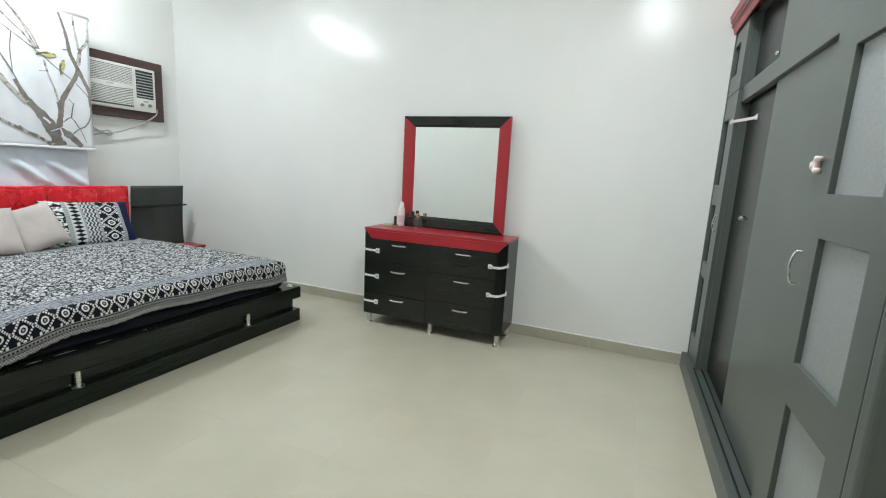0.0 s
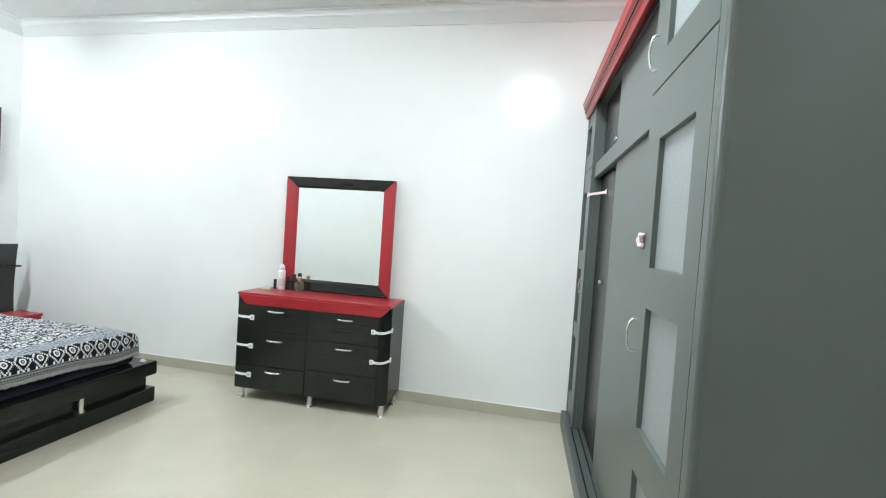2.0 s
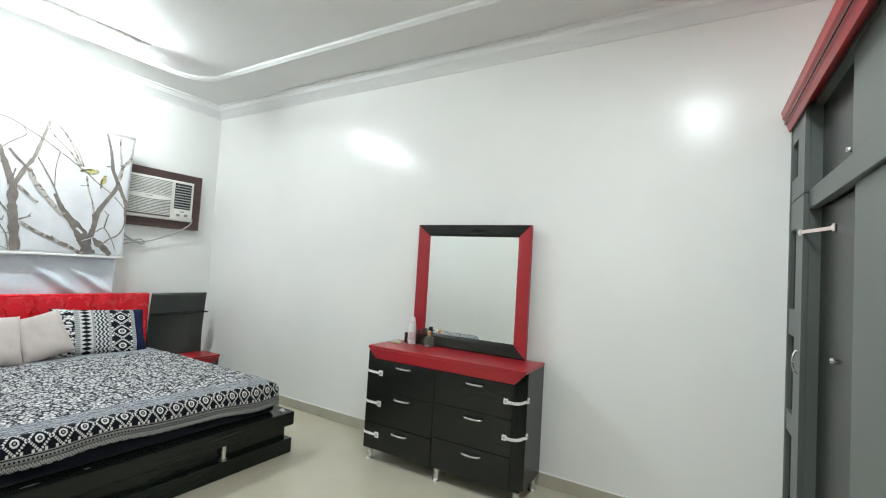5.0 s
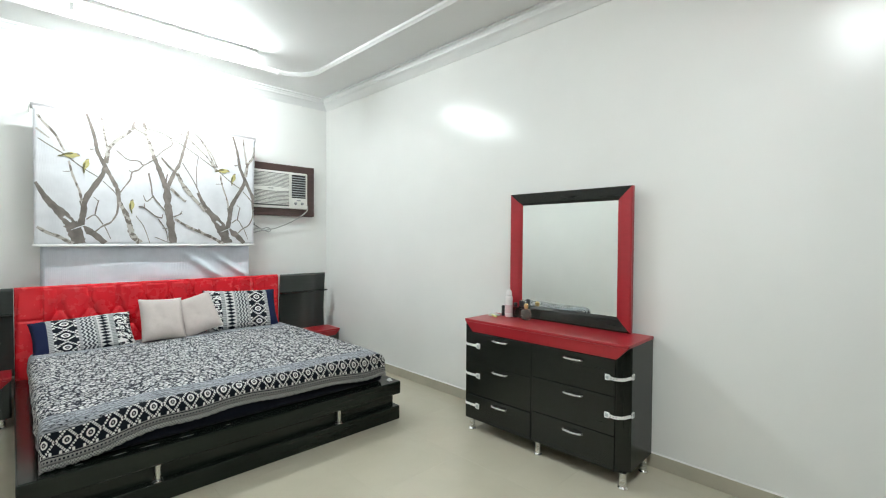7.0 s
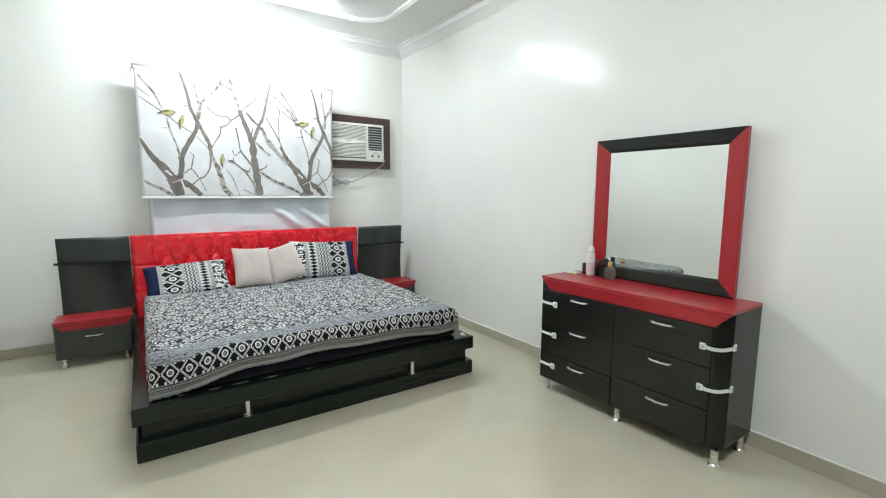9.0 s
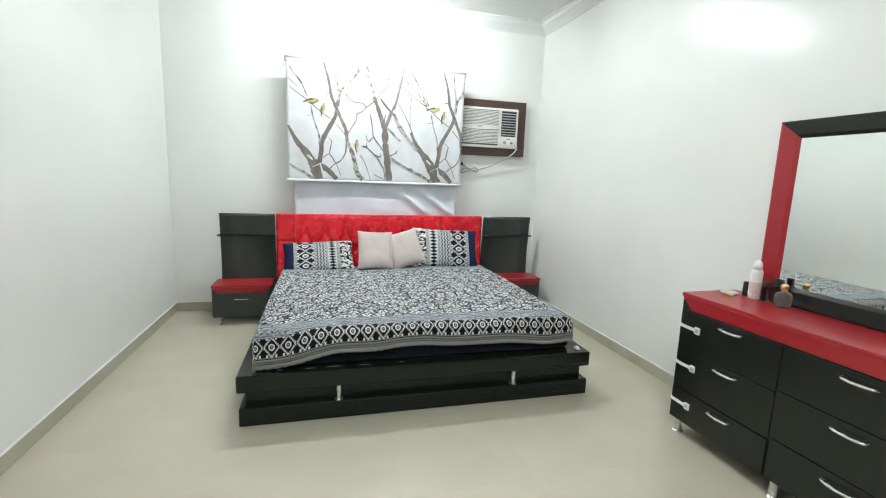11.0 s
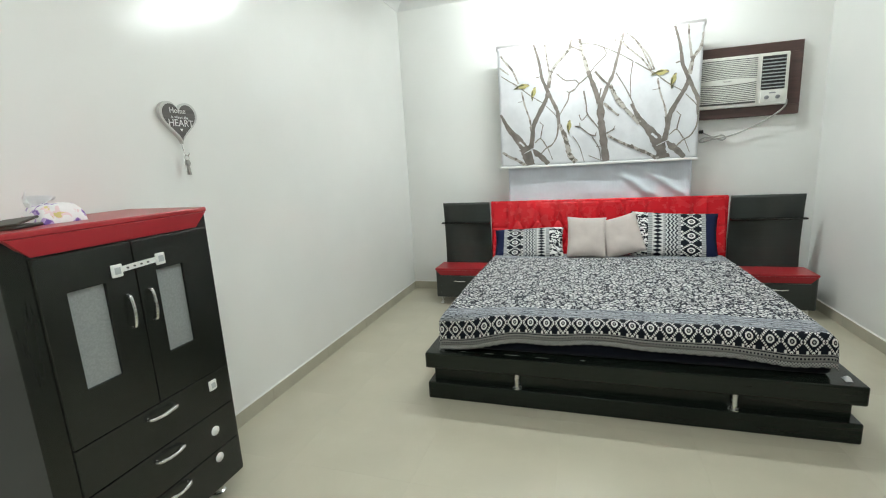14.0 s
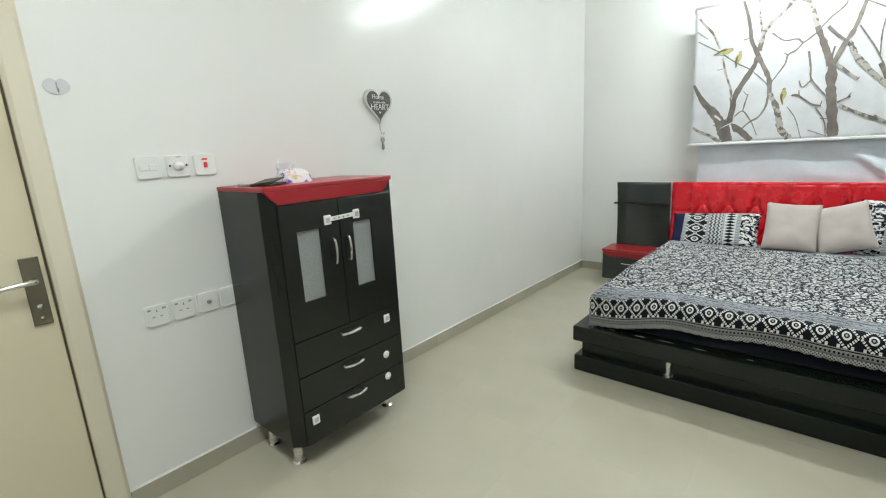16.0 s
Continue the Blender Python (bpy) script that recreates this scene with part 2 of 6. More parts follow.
def bedspread():
    k = Mat("printed_bedspread", (0.3, 0.3, 0.3), 0.85, spec=0.2)
    uv = k.coords("UV")
    s = k.split(uv)
    u, v = s[0], s[1]
    # floral field: round flowers of five petals, sprays of leaves between them, thin stems
    def flowers(scale, size, petals):
        x, y, rnd = k.cell(uv, scale, 0.8)
        d = k.math("SQRT", k.math("ADD", k.math("MULTIPLY", x, x), k.math("MULTIPLY", y, y)))
        a = k.math("ADD", k.math("MULTIPLY", k.math("ARCTAN2", y, x), petals / 2), k.math("MULTIPLY", rnd, 6.28))
        lobe = k.math("ABSOLUTE", k.math("COSINE", a))
        edge = k.math("MULTIPLY", k.math("ADD", k.math("MULTIPLY", lobe, 0.42), 0.58), size)
        inside = k.math("LESS_THAN", d, edge)
        slit = k.math("MULTIPLY", k.math("LESS_THAN", lobe, 0.30), k.math("GREATER_THAN", d, size * 0.34))
        eyering = k.math("MULTIPLY", k.math("GREATER_THAN", d, size * 0.20), k.math("LESS_THAN", d, size * 0.36))
        white = k.math("MULTIPLY", inside, k.math("SUBTRACT", 1.0, k.math("MAXIMUM", slit, eyering)))
        rim = k.math("LESS_THAN", d, k.math("ADD", edge, size * 0.34))
        return white, rim
    big, big_rim = flowers(11.5, 0.033, 5.0)
    small, small_rim = flowers(21.0, 0.015, 4.0)
    leaves = k.math("GREATER_THAN", k.noise(uv, 31, 1.0, 0.5, 1.9), 0.56)
    stem = k.math("LESS_THAN", k.math("ABSOLUTE", k.math("SUBTRACT", k.noise(uv, 13, 1.0, 0.5, 1.6), 0.5)), 0.020)
    pale = k.math("MAXIMUM", leaves, stem)
    pale = k.math("MAXIMUM", small, k.math("MULTIPLY", pale, k.math("SUBTRACT", 1.0, small_rim)))
    pale = k.math("MAXIMUM", big, k.math("MULTIPLY", pale, k.math("SUBTRACT", 1.0, big_rim)))
    shade = k.range(k.noise(uv, 60, 2), 0.42, 0.62)
    field = k.mix(pale, k.mix(shade, INK, (0.035, 0.040, 0.055)), k.mix(shade, WHITE, (0.36, 0.37, 0.39)))
    # streaked bands
    long = k.t.nodes.new("ShaderNodeMapping")
    long.inputs["Scale"].default_value = (9, 130, 1)
    k.t.links.new(uv, long.inputs[0])
    st = k.noise(long.outputs[0], 1.0, 2)
    zig = k.math("SINE", k.math("ADD", k.math("MULTIPLY", v, 230.0), k.math("MULTIPLY", k.math("PINGPONG", k.math("MULTIPLY", u, 32.0), 1.0), 3.0)))
    stripes = k.mix(k.range(st, 0.38, 0.62), (0.075, 0.084, 0.10), (0.40, 0.42, 0.445))
    stripes = k.mix(k.math("MULTIPLY", k.math("GREATER_THAN", zig, 0.45), 0.55), stripes, (0.46, 0.49, 0.54))
    dashes = k.t.nodes.new("ShaderNodeMapping")
    dashes.inputs["Scale"].default_value = (55, 150, 1)
    k.t.links.new(uv, dashes.inputs[0])
    stripes = k.mix(k.math("GREATER_THAN", k.noise(dashes.outputs[0], 1.0, 1), 0.60), stripes, (0.03, 0.034, 0.045))
    med = k.mix(medallions(k, u, v, 0.084, 0.102, 0.093), INK, WHITE)
    dash = k.math("GREATER_THAN", k.math("SINE", k.math("MULTIPLY", u, 420.0)), 0.0)
    hem = k.mix(k.math("MULTIPLY", dash, between(k, v, 0.010, 0.019)), (0.27, 0.27, 0.26), INK)
    hem = k.mix(between(k, v, 0.027, 0.032), hem, INK)
    c = k.mix(k.math("GREATER_THAN", v, 0.276), stripes, field)
    c = k.mix(k.math("GREATER_THAN", v, 0.141), med, c)
    c = k.mix(k.math("GREATER_THAN", v, 0.037), hem, c)
    c = k.mix(k.math("MULTIPLY", k.math("GREATER_THAN", v, 1.60), 0.8), c, stripes)
    k.color(c)
    k.bump(k.math("ADD", k.noise(uv, 300, 2), k.math("MULTIPLY", k.noise(uv, 9, 3), 2.0)), 0.3, 0.003)
    return k.m


def pillow_print():
    """Bands across the pillow from its dark hem (u = 0) to its open end (u = 1)."""
    k = Mat("printed_pillowcase", (0.3, 0.3, 0.3), 0.85, spec=0.2)
    uv = k.coords("UV")
    s = k.split(uv)
    u, v = s[0], s[1]
    med = k.mix(medallions(k, v, u, 0.30, 0.225, 0.315), INK, WHITE)
    zig = k.math("SINE", k.math("ADD", k.math("MULTIPLY", u, 150.0), k.math("MULTIPLY", k.math("PINGPONG", k.math("MULTIPLY", v, 20.0), 1.0), 4.0)))
    zz = k.mix(k.math("GREATER_THAN", zig, 0.0), (0.03, 0.034, 0.045), (0.55, 0.56, 0.56))
    tri = k.mix(k.math("GREATER_THAN", k.math("PINGPONG", k.math("MULTIPLY", v, 12.0), 0.5), k.math("MULTIPLY", k.math("ABSOLUTE", k.math("SUBTRACT", u, 0.687)), 9.0)), (0.56, 0.56, 0.55), INK)
    blot = k.noise(uv, 17, 2, 0.6, 1.2)
    flor = k.mix(k.math("GREATER_THAN", blot, 0.5), INK, WHITE)
    dots = k.math("GREATER_THAN", k.math("SINE", k.math("MULTIPLY", v, 150.0)), 0.0)
    pale = k.mix(k.math("MULTIPLY", dots, 0.6), (0.42, 0.43, 0.43), (0.10, 0.105, 0.115))
    c = k.mix(k.math("GREATER_THAN", u, 0.20), pale, med)
    c = k.mix(k.math("GREATER_THAN", u, 0.43), c, pale)
    c = k.mix(k.math("GREATER_THAN", u, 0.46), c, zz)
    c = k.mix(k.math("GREATER_THAN", u, 0.60), c, pale)
    c = k.mix(k.math("GREATER_THAN", u, 0.625), c, tri)
    c = k.mix(k.math("GREATER_THAN", u, 0.75), c, pale)
    c = k.mix(k.math("GREATER_THAN", u, 0.80), c, flor)
    c = k.mix(k.math("GREATER_THAN", u, 0.15), (0.010, 0.016, 0.055), c)
    k.color(c)
    k.bump(k.noise(uv, 60, 3), 0.3, 0.003)
    return k.m


SPREAD, PILLOW = bedspread(), pillow_print()


def lacework():
    """Grey lace with rows of small dark openings."""
    k = Mat("grey_lace", (0.30, 0.30, 0.29), 0.85, spec=0.2)
    w = k.split(k.coords())
    gaps = k.math("GREATER_THAN", k.math("MULTIPLY", k.math("SINE", k.math("MULTIPLY", w[1], 480.0)), k.math("SINE", k.math("MULTIPLY", w[2], 420.0))), 0.25)
    k.color(k.mix(gaps, (0.36, 0.36, 0.345), (0.05, 0.052, 0.058)))
    return k.m


LACE = lacework()


def tube_glow(name, power):
    k = Mat(name, (0.9, 0.9, 0.9), 0.4)
    k.b.inputs["Emission Color"].default_value = (0.90, 1.0, 1.03, 1)
    k.b.inputs["Emission Strength"].default_value = power
    return k.m


GLOW, GLOW_COVER = tube_glow("tube_glow", TUBE_POWER), tube_glow("opal_cover_glow", COVER_POWER)


def packet():
    k = Mat("printed_tissue_packet", (0.7, 0.68, 0.7), 0.35)
    p = k.coords()
    n = k.noise(p, 26, 2, 0.5, 0.6)
    k.color(k.ramp(n, [(0.0, (0.16, 0.08, 0.34)), (0.38, (0.46, 0.32, 0.58)), (0.43, (0.80, 0.78, 0.78)), (0.60, (0.78, 0.60, 0.62)), (0.65, (0.66, 0.55, 0.22))], True))
    k.bump(k.noise(p, 60, 3), 0.4, 0.003)
    return k.m


PACKET = packet()
TISSUE = cloth("white_tissue", (0.8, 0.8, 0.8), 300)

# ---------------------------------------------------------------- geometry helpers


def box(bm, x0, x1, y0, y1, z0, z1, bevel=0.0, seg=2):
    r = bmesh.ops.create_cube(bm, size=1.0)
    vs = r["verts"]
    for v in vs:
        v.co = Vector((x0 + (v.co.x + 0.5) * (x1 - x0), y0 + (v.co.y + 0.5) * (y1 - y0), z0 + (v.co.z + 0.5) * (z1 - z0)))
    if bevel:
        es = {e for v in vs for e in v.link_edges}
        bmesh.ops.bevel(bm, geom=list(es), offset=bevel, segments=seg, affect="EDGES", profile=0.5)
    return bm


def B(*a, bevel=0.003, seg=2):
    return box(bmesh.new(), *a, bevel=bevel, seg=seg)


def cyl(bm, p, q, r0, r1=None, n=20):
    """A rod from p to q."""
    p, q = Vector(p), Vector(q)
    d = q - p
    m = Matrix.Translation((p + q) / 2) @ d.to_track_quat("Z", "Y").to_matrix().to_4x4()
    bmesh.ops.create_cone(bm, cap_ends=True, segments=n, radius1=r0, radius2=r0 if r1 is None else r1, depth=d.length, matrix=m)
    return bm


def lathe(prof, n=24, c=(0, 0, 0)):
    """Turns a profile of (radius, height) about the upright through c."""
    bm = bmesh.new()
    rings = [[bm.verts.new((c[0] + r * math.cos(a), c[1] + r * math.sin(a), c[2] + z)) for a in [2 * math.pi * i / n for i in range(n)]] for r, z in prof]
    for a, b in zip(rings, rings[1:]):
        for i in range(n):
            bm.faces.new((a[i], a[(i + 1) % n], b[(i + 1) % n], b[i]))
    bm.faces.new(rings[0][::-1])
    bm.faces.new(rings[-1])
    return bm


def prism(pts, axis, a, b, bevel=0.0):
    """Extrudes a closed outline along an axis: pts are the other two coordinates in order."""
    bm = bmesh.new()

    def at(p, k):
        c = list(p)
        c.insert(axis, k)
        return bm.verts.new(c)
    lo, hi = [at(p, a) for p in pts], [at(p, b) for p in pts]
    n = len(pts)
    for i in range(n):
        bm.faces.new((lo[i], lo[(i + 1) % n], hi[(i + 1) % n], hi[i]))
    bm.faces.new(lo[::-1])
    bm.faces.new(hi)
    bmesh.ops.recalc_face_normals(bm, faces=bm.faces[:])
    if bevel:
        bmesh.ops.bevel(bm, geom=bm.edges[:], offset=bevel, segments=2, affect="EDGES", profile=0.5)
    return bm


def hull(quads_lo, quads_hi, bevel=0.0):
    """A solid between two outlines of as many points."""
    bm = bmesh.new()
    lo, hi = [bm.verts.new(p) for p in quads_lo], [bm.verts.new(p) for p in quads_hi]
    n = len(lo)
    for i in range(n):
        bm.faces.new((lo[i], lo[(i + 1) % n], hi[(i + 1) % n], hi[i]))
    bm.faces.new(lo[::-1])
    bm.faces.new(hi)
    bmesh.ops.recalc_face_normals(bm, faces=bm.faces[:])
    if bevel:
        bmesh.ops.bevel(bm, geom=bm.edges[:], offset=bevel, segments=2, affect="EDGES", profile=0.5)
    return bm


def pipe(pts, r, n=10):
    """A round bar along smooth points."""
    bm = bmesh.new()
    pts = [Vector(p) for p in pts]
    rings = []
    for i, p in enumerate(pts):
        d = (pts[min(i + 1, len(pts) - 1)] - pts[max(i - 1, 0)]).normalized()
        side = d.cross(Vector((0.13, 0.31, 0.94))).normalized()
        up = side.cross(d)
        rings.append([bm.verts.new(p + r * (math.cos(a) * side + math.sin(a) * up)) for a in [2 * math.pi * k / n for k in range(n)]])
    for a, b in zip(rings, rings[1:]):
        for i in range(n):
            bm.faces.new((a[i], a[(i + 1) % n], b[(i + 1) % n], b[i]))
    bm.faces.new(rings[0][::-1])
    bm.faces.new(rings[-1])
    bmesh.ops.recalc_face_normals(bm, faces=bm.faces[:])
    return bm


def spline(keys, steps=8):
    """Smooth points through keys (Catmull-Rom)."""
    k = [Vector(p) for p in keys]
    k = [2 * k[0] - k[1]] + k + [2 * k[-1] - k[-2]]
    out = []
    for a, b, c, d in zip(k, k[1:], k[2:], k[3:]):
        for i in range(steps):
            t = i / steps
            out.append(0.5 * (2 * b + (c - a) * t + (2 * a - 5 * b + 4 * c - d) * t * t + (3 * b - a - 3 * c + d) * t ** 3))
    return out + [k[-2]]


def sheet(nu, nv, f, uv=None, thick=0.0):
    """A grid of nu x nv cells, f(u, v) its points for u, v in 0..1."""
    bm = bmesh.new()
    g = [[bm.verts.new(f(i / nu, j / nv)) for j in range(nv + 1)] for i in range(nu + 1)]
    layer = bm.loops.layers.uv.new("UVMap") if uv else None
    for i in range(nu):
        for j in range(nv):
            face = bm.faces.new((g[i][j], g[i + 1][j], g[i + 1][j + 1], g[i][j + 1]))
            face.smooth = True
            if uv:
                for l, (a, b) in zip(face.loops, ((i, j), (i + 1, j), (i + 1, j + 1), (i, j + 1))):
                    l[layer].uv = uv(a / nu, b / nv)
    if thick:
        bmesh.ops.recalc_face_normals(bm, faces=bm.faces[:])
        bmesh.ops.solidify(bm, geom=bm.faces[:], thickness=thick)
    return bm


def smooth(bm):
    for f in bm.faces:
        f.smooth = True
    return bm


def smooth_sides(bm):
    for f in bm.faces:
        f.smooth = len(f.verts) == 4
    return bm


ORIGIN = {}


def link(name, bm, mat, loc, parent=None):
    me = bpy.data.meshes.new(name)
    me.materials.append(mat)
    bm.to_mesh(me)
    bm.free()
    me.transform(Matrix.Translation(-Vector(loc)))
    ob = new(name, me)
    if parent:
        ob.parent = parent
    else:
        ob.location = loc
    return ob


def thing(name, loc, label, category, group=""):
    ob = new(name)
    ob.empty_display_size = 0.1
    ob.location = loc
    ORIGIN[ob.name] = Vector(loc)
    return tagged(ob, label, category, group)


def part(name, bm, mat, parent, label=""):
    """A mesh under a thing or under a part, given in world coordinates."""
    at = ORIGIN[parent.name]
    ob = link(name, bm, mat, at, parent)
    ORIGIN[ob.name] = at
    return tagged(ob, label) if label else ob


def solo(name, bm, mat, loc, label, category, group=""):
    ob = link(name, bm, mat, loc)
    ORIGIN[ob.name] = Vector(loc)
    return tagged(ob, label, category, group)


def structure(name, bm, mat, label, category, loc=(0, 0, 0)):
    ob = link(name, bm, mat, loc)
    ORIGIN[ob.name] = Vector(loc)
    return tagged(ob, label, category, kind="structure")


def bow_handle(a, b, out, r=0.005, rise=0.022):
    """A bowed bar handle from a to b that stands off along out."""
    a, b, o = Vector(a), Vector(b), Vector(out)
    keys = [a - o * 0.002, a + o * rise * 0.75 + (b - a) * 0.06, (a + b) / 2 + o * rise * 1.15, b + o * rise * 0.75 + (a - b) * 0.06, b - o * 0.002]
    return smooth(pipe(spline(keys, 6), r, 10))


def metal_foot(x, y, h, r=0.02):
    """A turned metal foot with a flared base."""
    return lathe([(r * 1.4, 0), (r * 1.42, 0.005), (r * 1.1, 0.010), (r, 0.012), (r, h)], 28, (x, y, 0))

# ---------------------------------------------------------------- the room
T = 0.15
north = hull([(XW - T, yn(XW - T), 0), (XE + T, yn(XE + T), 0), (XE + T, yn(XE + T) + T, 0), (XW - T, yn(XW - T) + T, 0)],
             [(XW - T, yn(XW - T), H), (XE + T, yn(XE + T), H), (XE + T, yn(XE + T) + T, H), (XW - T, yn(XW - T) + T, H)])
structure("wall_north", north, PAINT, "plain off-white semi-gloss painted wall behind the dresser", "wall")
structure("wall_east", B(XE, XE + T, YS - T, 5.88, 0, H, bevel=0), PAINT, "plain off-white painted wall behind the wardrobe", "wall")
# west wall with the opening of the window air conditioner
AC0, AC1, ACB, ACT = 4.80, 5.48, 1.64, 2.05
bm = bmesh.new()
box(bm, XW - T, XW, YS - T, 5.85, 0, ACB)
box(bm, XW - T, XW, YS - T, 5.85, ACT, H)
box(bm, XW - T, XW, YS - T, AC0, ACB, ACT)
box(bm, XW - T, XW, AC1, 5.85, ACB, ACT)
structure("wall_west", bm, PAINT, "off-white painted wall above the bed's headboard", "wall")
# south wall with the doorway
DX0, DX1, DH = -0.085, 0.80, 2.08
bm = bmesh.new()
box(bm, XW, DX0, YS - T, YS, 0, H)
box(bm, DX1, XE, YS - T, YS, 0, H)
box(bm, DX0, DX1, YS - T, YS, DH, H)
structure("wall_south", bm, PAINT, "off-white semi-gloss painted wall with switches and a door", "wall")
structure("ceiling", hull([(XW - T, YS - T, H), (XE + T, YS - T, H), (XE + T, 6.02, H), (XW - T, 6.02, H)],
                          [(XW - T, YS - T, H + 0.1), (XE + T, YS - T, H + 0.1), (XE + T, 6.02, H + 0.1), (XW - T, 6.02, H + 0.1)]), CEIL, "flat white painted ceiling", "ceiling")
floor = structure("floor", B(XW - T, XE + T, YS - T, 6.02, -0.2, -0.0007, bevel=0), GROUT, "beige polished porcelain tile floor", "floor")

# cornice: a coved band with a bead along its upper edge
CP = [(0, 2.812), (0.010, 2.812), (0.012, 2.818), (0.030, 2.838), (0.060, 2.862), (0.080, 2.872), (0.084, 2.886), (0.092, 2.894), (0.096, 2.903), (0.120, 2.907), (0.120, H), (0, H)]


def cornice(p, q, inward):
    p, q, n = Vector(p), Vector(q), Vector(inward)
    a = [(p.x + n.x * d, p.y + n.y * d, z) for d, z in CP]
    b = [(q.x + n.x * d, q.y + n.y * d, z) for d, z in CP]
    return hull(a, b)


for nm, p, q, n in (("west", (XW, YS), (XW, yn(XW)), (1, 0)), ("north", (XW, yn(XW)), (XE, yn(XE)), (0.004, -1)), ("south", (XE, YS), (XW, YS), (0, 1)), ("east", (XE, yn(XE)), (XE, YS), (-1, 0))):
    structure("trim_cornice_" + nm, cornice((*p, 0), (*q, 0), (*n, 0)), PLASTER, "white moulded plaster cornice along the wall", "cornice")

# raised moulding on the ceiling, with notched, rounded corners
MX0, MX1, MY0, MY1, MR = -3.80, 0.70, 2.72, 5.20, 0.28
BEAD = [(-0.024, 0), (-0.021, 0.018), (-0.010, 0.024), (0, 0.034), (0.010, 0.024), (0.021, 0.018), (0.024, 0)]


def bead_run(pts):
    bm = bmesh.new()
    rings = []
    for i, p in enumerate(pts):
        d = (Vector(pts[min(i + 1, len(pts) - 1)]) - Vector(pts[max(i - 1, 0)])).normalized()
        s = Vector((-d.y, d.x))
        rings.append([bm.verts.new((p[0] + s.x * w, p[1] + s.y * w, H - h)) for w, h in BEAD])
    for a, b in zip(rings, rings[1:]):
        for i in range(len(BEAD) - 1):
            bm.faces.new((a[i], a[i + 1], b[i + 1], b[i]))
    bmesh.ops.recalc_face_normals(bm, faces=bm.faces[:])
    return bm


runs = [[(MX0 + MR, MY1), (MX1 - MR, MY1)], [(MX0 + MR, MY0), (MX1 - MR, MY0)], [(MX0, MY0 + MR), (MX0, MY1 - MR)], [(MX1, MY0 + MR), (MX1, MY1 - MR)]]
for cx, cy, sx, sy in ((MX0, MY1, 1, -1), (MX1, MY1, -1, -1), (MX0, MY0, 1, 1), (MX1, MY0, -1, 1)):
    runs.append([(cx + sx * MR * (1 - math.cos(a) * 1.0) , cy + sy * MR * (1 - math.sin(a))) for a in [math.pi / 2 * i / 12 for i in range(13)]])
for r in runs:
    structure("trim_ceiling_moulding", bead_run(r), PLASTER, "white raised plaster moulding on the ceiling", "moulding")
for cx, cy in ((MX0, MY1 - MR), (MX0, MY0 + MR), (MX1, MY1 - MR), (MX1, MY0 + MR)):
    structure("trim_moulding_boss", smooth(lathe([(0.032, -0.001), (0.032, -0.022), (0.022, -0.036), (0.004, -0.042)], 16, (cx, cy, H))), PLASTER, "small round plaster boss on the ceiling moulding", "moulding")

# skirting of tile with a white line of caulk
SK = 0.080


def skirting(nm, p, q, n):
    p, q, n = Vector(p), Vector(q), Vector(n)
    length = (q - p).length
    count = max(1, round(length / 0.6))
    base = new("baseboard_" + nm)
    tagged(base, "grey-beige tile skirting with a white caulk line", "skirting", kind="structure")
    ORIGIN[base.name] = Vector((0, 0, 0))
    for i in range(count):
        a, b = p + (q - p) * (i / count), p + (q - p) * ((i + 1) / count)
        g = (q - p).normalized() * 0.0008
        a, b = a + g, b - g
        part("skirting_tile", hull([a, b, b + n * 0.010, a + n * 0.010], [v + Vector((0, 0, SK)) for v in (a, b, b + n * 0.010, a + n * 0.010)], 0.0012), SKIRT, base)
    up = Vector((0, 0, SK))
    part("caulk_line", hull([p + up, q + up, q + up + n * 0.010, p + up + n * 0.010], [v + Vector((0, 0, 0.005)) for v in (p + up, q + up, q + up + n * 0.003, p + up + n * 0.003)]), CAULK, base, "thin white caulk line")


skirting("west", (XW, YS, 0), (XW, yn(XW), 0), (1, 0, 0))
skirting("north", (XW, yn(XW), 0), (0.58, yn(0.58), 0), (0.004, -1, 0))
skirting("south", (XW, YS, 0), (-0.155, YS, 0), (0, 1, 0))

# door in the south wall
d1 = thing("door_1", (0.36, YS, 0), "closed cream painted door in a cream wooden frame", "door")
tagged(d1, kind="structure")
for x0, x1 in ((-0.155, -0.082), (0.797, 0.87)):
    part("door_frame", prism([(x0, YS - T), (x1, YS - T), (x1, YS + 0.012), (x1 - 0.012, YS + 0.024), (x0 + 0.012, YS + 0.024), (x0, YS + 0.008)], 2, 0.0, DH + 0.07, 0.002), CREAM2, d1, "cream painted wooden door frame")
part("door_frame", B(-0.082, 0.797, YS - T, YS + 0.022, DH - 0.005, DH + 0.07, bevel=0.004), CREAM2, d1)
leaf = part("door_leaf", B(-0.075, 0.790, YS - 0.045, YS - 0.002, 0.008, DH - 0.010, bevel=0.003), CREAM, d1, "flat cream painted door leaf")
# dark strip that paints the shade in the gap between leaf and frame
part("gap_strip", B(-0.0815, -0.0755, YS - 0.03, YS - 0.006, 0.01, DH - 0.01, bevel=0), Mat("gap_shade", (0.10, 0.08, 0.05), 0.9).m, d1, "dark strip painted as the shade in the door gap")
plate = part("handle_plate", B(-0.062, -0.012, YS - 0.002, YS + 0.008, 0.820, 1.052, bevel=0.003), BRONZE, leaf, "satin steel escutcheon plate")
lev = smooth(pipe(spline([(-0.037, YS, 0.975), (-0.037, YS + 0.045, 0.975), (-0.022, YS + 0.056, 0.976), (0.03, YS + 0.056, 0.972), (0.075, YS + 0.052, 0.966), (0.088, YS + 0.046, 0.966)], 6), 0.009, 12))
part("handle_lever", lev, CHROME, leaf, "bright lever handle")
